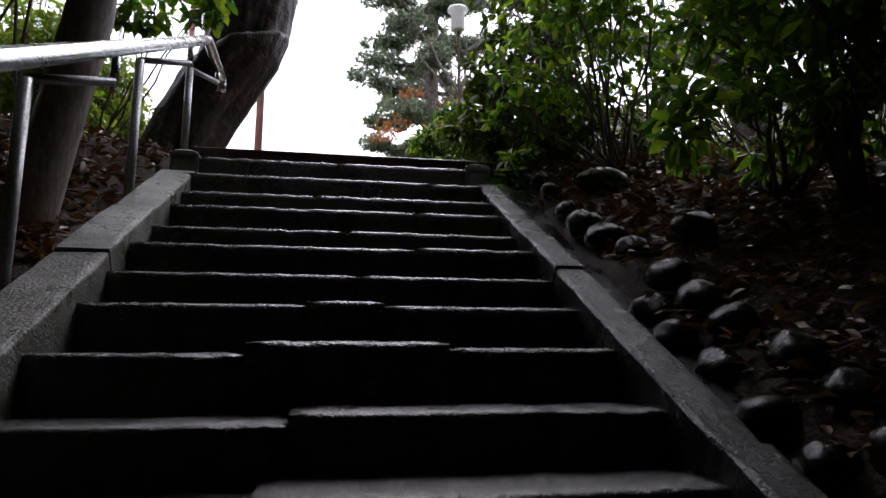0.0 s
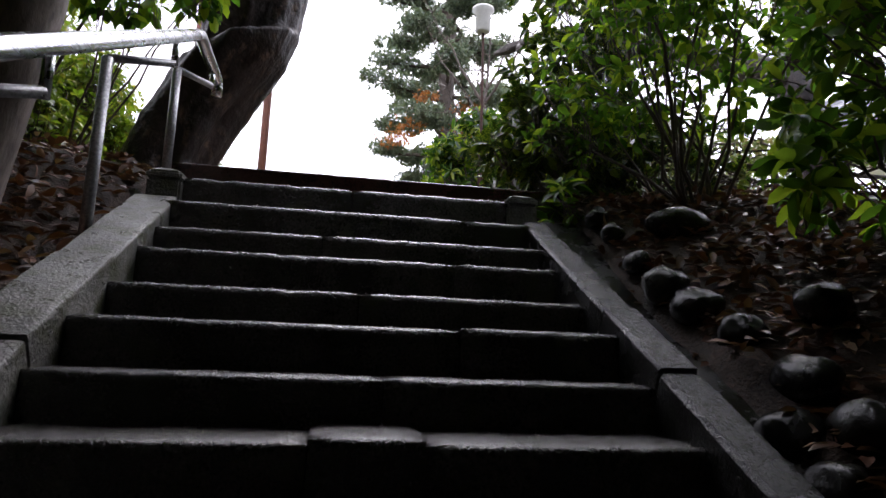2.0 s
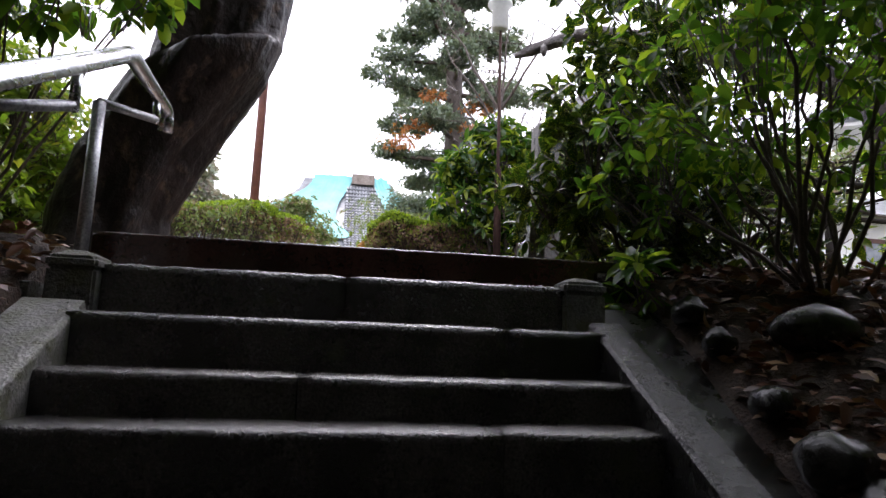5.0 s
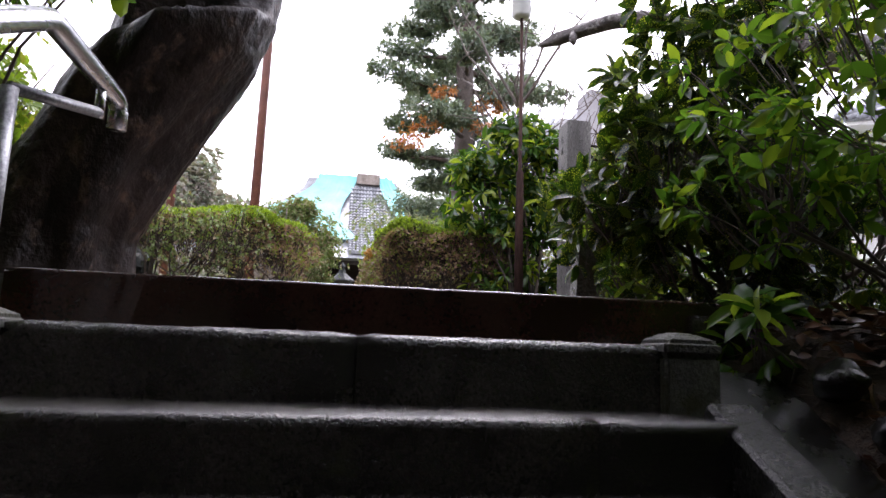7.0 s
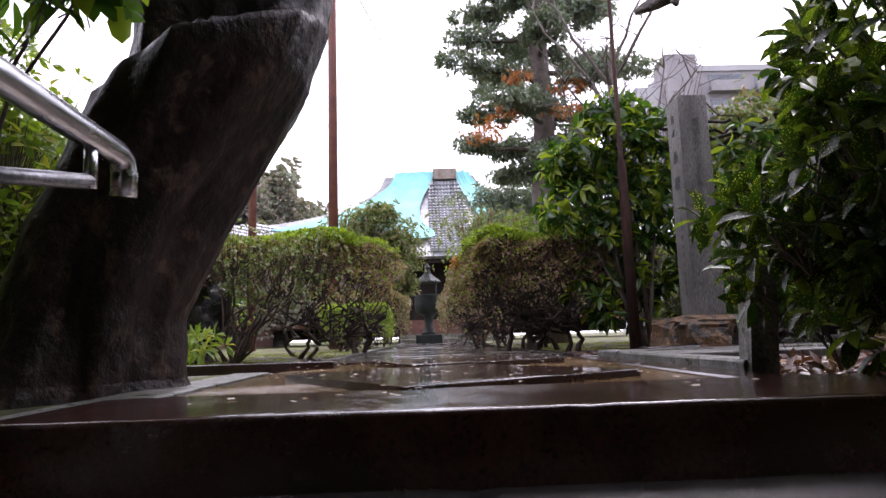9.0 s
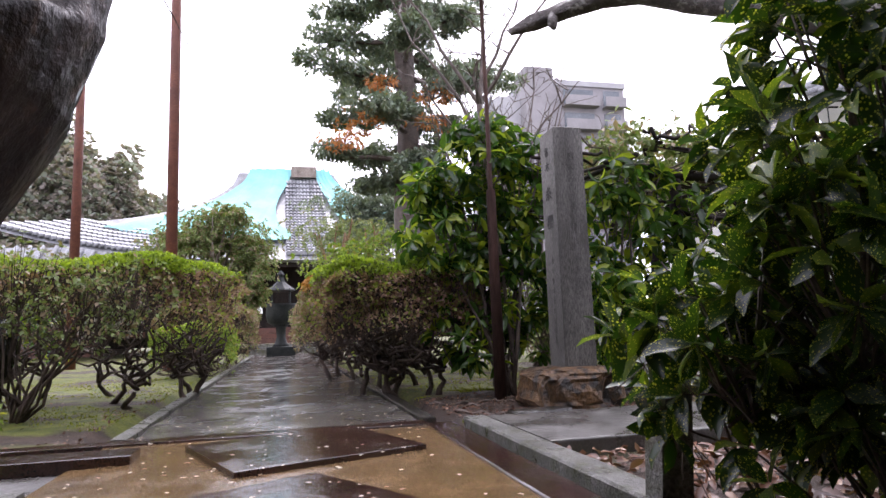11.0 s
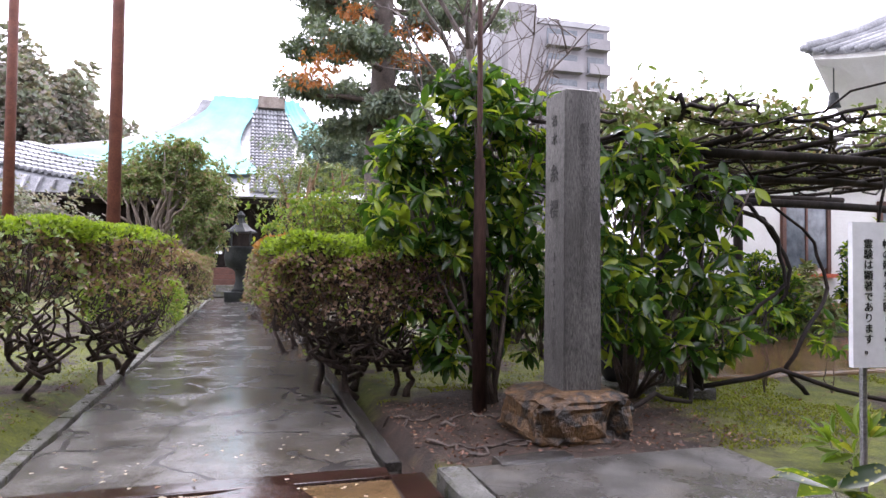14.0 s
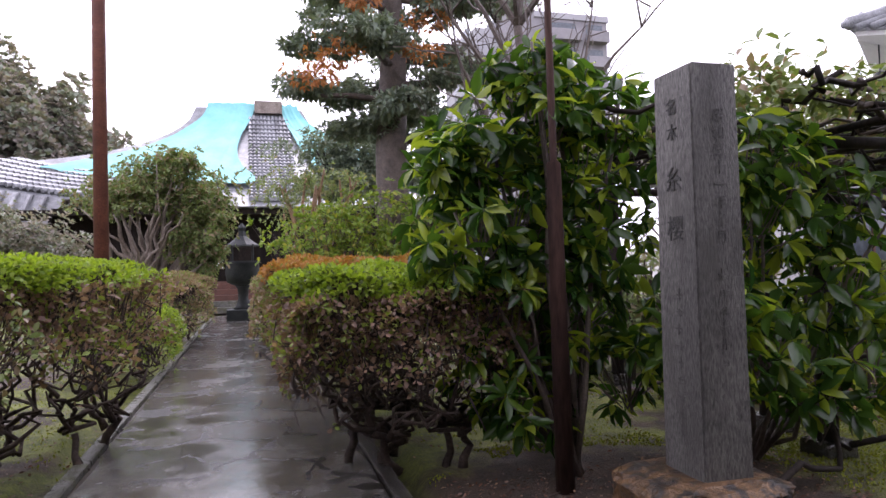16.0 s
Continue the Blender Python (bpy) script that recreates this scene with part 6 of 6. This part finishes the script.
for i in range(20):
    part("wing_tile_course", tube([(-19.2 + i * 0.56, 37.8, 5.25), (-19.2 + i * 0.56, 36.2, 3.95), (-19.2 + i * 0.56, 34.6, 2.8)], 0.1, 6), TILE, temple)
part("notice", box(-1.42, -1.05, 29.4, 29.43, 1.5, 1.82), SIGN, temple, "white notice on a stand")
part("notice_leg", box(-1.58, -1.52, 29.4, 29.44, 0, 1.45), DARKWOOD, temple)

burner = thing("incense_burner", (-0.35, 25.5, 0), "dark bronze incense burner with a peaked roof", "incense burner")


part("base", stone(-0.8, 0.1, 25.1, 25.9, 0, 0.3, 0.01, 0.03, 0.2, 201), IRON, burner)
part("stem", lathe(-0.35, 25.5, [(0.28, 0.3), (0.2, 0.4), (0.14, 0.6), (0.16, 0.9), (0.26, 1.0)]), IRON, burner, smooth=True)
part("bowl", lathe(-0.35, 25.5, [(0.3, 1.0), (0.44, 1.08), (0.48, 1.35), (0.46, 1.6), (0.5, 1.68)]), IRON, burner, smooth=True)
part("roof", lathe(-0.35, 25.5, [(0.5, 2.1), (0.48, 2.14), (0.3, 2.26), (0.14, 2.4), (0.1, 2.55), (0.13, 2.64), (0.02, 2.78)], 6), IRON, burner)
for a in range(4):
    part("roof_post", tube([(-0.35 + 0.4 * math.cos(a * 1.571 + 0.785), 25.5 + 0.4 * math.sin(a * 1.571 + 0.785), 1.66), (-0.35 + 0.4 * math.cos(a * 1.571 + 0.785), 25.5 + 0.4 * math.sin(a * 1.571 + 0.785), 2.16)], 0.035, 6), IRON, burner)

# ---- white gate building with the tiled eave ----
gate = thing("white_gatehouse", (15, 21, 0), "white plastered building with a grey tiled roof", "building")
GT = Matrix.Translation((12.75, 17.0, 0)) @ Matrix.Rotation(radians(-62), 4, "Z")


def gate_roof(u, v):
    """u along the eave from its corner, v up the slope."""
    return Vector((u + v * 2.6, v * 2.6, 5.95 + 0.4 * math.exp(-u * 0.6) * (1 - v) + 1.9 * v ** 1.2))


def gpart(name, piece, mat, label="", smooth=False):
    return part(name, moved(piece, GT), mat, gate, label, smooth)


gpart("wall", box(2.9, 14, 2.3, 11, 0, 5.25), PLASTER)
NU = 28
sof = [(0.1 + 13.5 * i / NU, y, (5.8 if y < 0.5 else 5.2) + 0.4 * math.exp(-13.5 * i / NU * 0.6) * (1 if y < 0.5 else 0)) for y in (0.1, 2.32) for i in range(NU + 1)]
gpart("eave_soffit", (sof + [(x, y, z + 0.1) for x, y, z in sof], [(i, i + NU + 1, i + NU + 2, i + 1) for i in range(NU)] + [(i, i + 1, i + 2 * NU + 3, i + 2 * NU + 2) for i in range(NU)]), PLASTER)
gvs = [gate_roof(14 * i / 24, j / 8) for j in range(9) for i in range(25)]
gpart("roof", (gvs, [(j * 25 + i, j * 25 + i + 1, j * 25 + i + 26, j * 25 + i + 25) for j in range(8) for i in range(24)]), TILE, smooth=True)
gpart("roof_side", ([(0, 0, 6.35), (2.6, 2.6, 7.85), (2.6, 10, 7.85), (0, 12.5, 6.1)], [(3, 2, 1, 0)]), TILE)
gpart("side_soffit", ([(0.1, 0.1, 6.1), (2.3, 2.3, 5.2), (2.3, 11, 5.2), (0.1, 12.4, 6.0)], [(0, 1, 2, 3)]), PLASTER)
for i in range(44):
    u = 0.15 + i * 0.3
    gpart("tile_course", tube([gate_roof(u, 0) + Vector((0, -0.06, 0.02)), gate_roof(u, 0.35) + Vector((0, 0, 0.05)), gate_roof(u, 1) + Vector((0, 0, 0.05))], 0.085, 8), TILE, smooth=True)
gpart("hip_ridge", tube([gate_roof(0, j / 6) + Vector((-0.02, -0.02, 0.13)) for j in range(7)], [0.15] * 7, 8), TILE, smooth=True)
gpart("ridge_end_tile", tube([(-0.1, -0.1, 6.45), (0.15, 0.15, 6.55), (0.2, 0.2, 6.75)], [0.08, 0.14, 0.03], 8), TILE, smooth=True)


gpart("wind_bell", lathe(0.45, 0.45, [(0.015, 6.0), (0.015, 5.4), (0.1, 5.36), (0.13, 5.1), (0.16, 5.02)]), IRON, "small dark hanging bell", True)

hut = thing("white_annex", (11.2, 14.8, 0), "white plastered annex with red-brown timber window frames", "building")
part("wall", box(8.1, 15.1, 14.2, 16.8, 0.35, 3.0), PLASTER, hut)
part("plinth", box(8.0, 15.2, 14.1, 16.8, -0.05, 0.36), STEP, hut)
part("roof", ([(7.6, 13.6, 2.9), (15.6, 13.6, 2.9), (15.6, 15.8, 3.9), (7.6, 15.8, 3.9), (7.6, 17.8, 2.9), (15.6, 17.8, 2.9)], [(0, 1, 2, 3), (3, 2, 5, 4)]), TILE, hut)
for x in (9.3, 11.6, 13.8):
    w = part("window", box(x, x + 0.95, 14.16, 14.21, 1.15, 2.35), FLATGLASS, hut)
    part("window_frame", join(box(x - 0.08, x, 14.13, 14.22, 1.05, 2.45), box(x + 0.95, x + 1.03, 14.13, 14.22, 1.05, 2.45), box(x, x + 0.95, 14.13, 14.22, 2.35, 2.45), box(x + 0.45, x + 0.5, 14.14, 14.215, 1.15, 2.35)), REDWOOD, w)
    part("window_sill", box(x - 0.2, x + 1.15, 14.08, 14.22, 0.98, 1.05), FLESHRED, w)
part("base_rail", box(8.1, 15.1, 14.14, 14.22, 0.365, 0.5), FLESHRED, hut)
pave = tagged(part("gravel_court", stone(4.5, 13, 10.2, 12.9, -0.2, 0.03, 0.02, 0.03, 0.3, 210), PEBBLE, None), "wet sandy gravel court beyond the moss", "ground", kind="structure")

# ---- apartment tower ----
tower = thing("apartment_tower", (36, 80, 0), "tall pale apartment tower with balconies", "building")
part("wall", box(28.5, 41.5, 74.5, 90, 0, 30.0), FLATWALL, tower)
part("parapet", box(28.3, 41.7, 74.3, 90.2, 30.0, 30.7), FLATWHITE, tower)
part("stair_tower", box(28.2, 31.8, 74.0, 78, 0, 32.0), FLATWALL, tower)
part("side_wing", box(25.2, 28.3, 76, 88, 0, 28.8), FLATWHITE, tower)
for k in range(10):
    z = 0.4 + k * 3.0
    for x0, x1 in ((33.0, 37.6), (38.4, 41.2)):
        bl = part("balcony", join(box(x0, x1, 73.3, 74.45, z - 0.15, z), box(x0, x1, 73.3, 73.42, z, z + 1.1)), FLATWALL, tower)
        part("window", box(x0 + 0.3, x1 - 0.3, 74.42, 74.5, z + 0.1, z + 2.2), FLATGLASS, bl)
    for y0 in (78, 82):
        part("side_balcony", box(24.4, 25.2, y0, y0 + 3.2, z, z + 1.1), FLATWHITE, tower)
        part("window", box(25.14, 25.22, y0, y0 + 3, z + 1.1, z + 2.3), FLATGLASS, tower)

# low garden wall and roofs that close the far sides
for nm, x0, x1, y0, y1, h in (("boundary_wall_left", -30, -29.7, -14, 60, 2.2), ("boundary_wall_right", 29, 29.3, -14, 60, 2.2), ("boundary_wall_back", -30, 29, -14.3, -14, 2.2)):
    zb = ground_z(x0, y0) if "back" in nm else -4
    tagged(part(nm, box(x0, x1, y0, y1, zb, zb + h + (4 if zb == -4 else 0)), PLASTER, None), "plain plastered boundary wall", "wall", kind="structure")
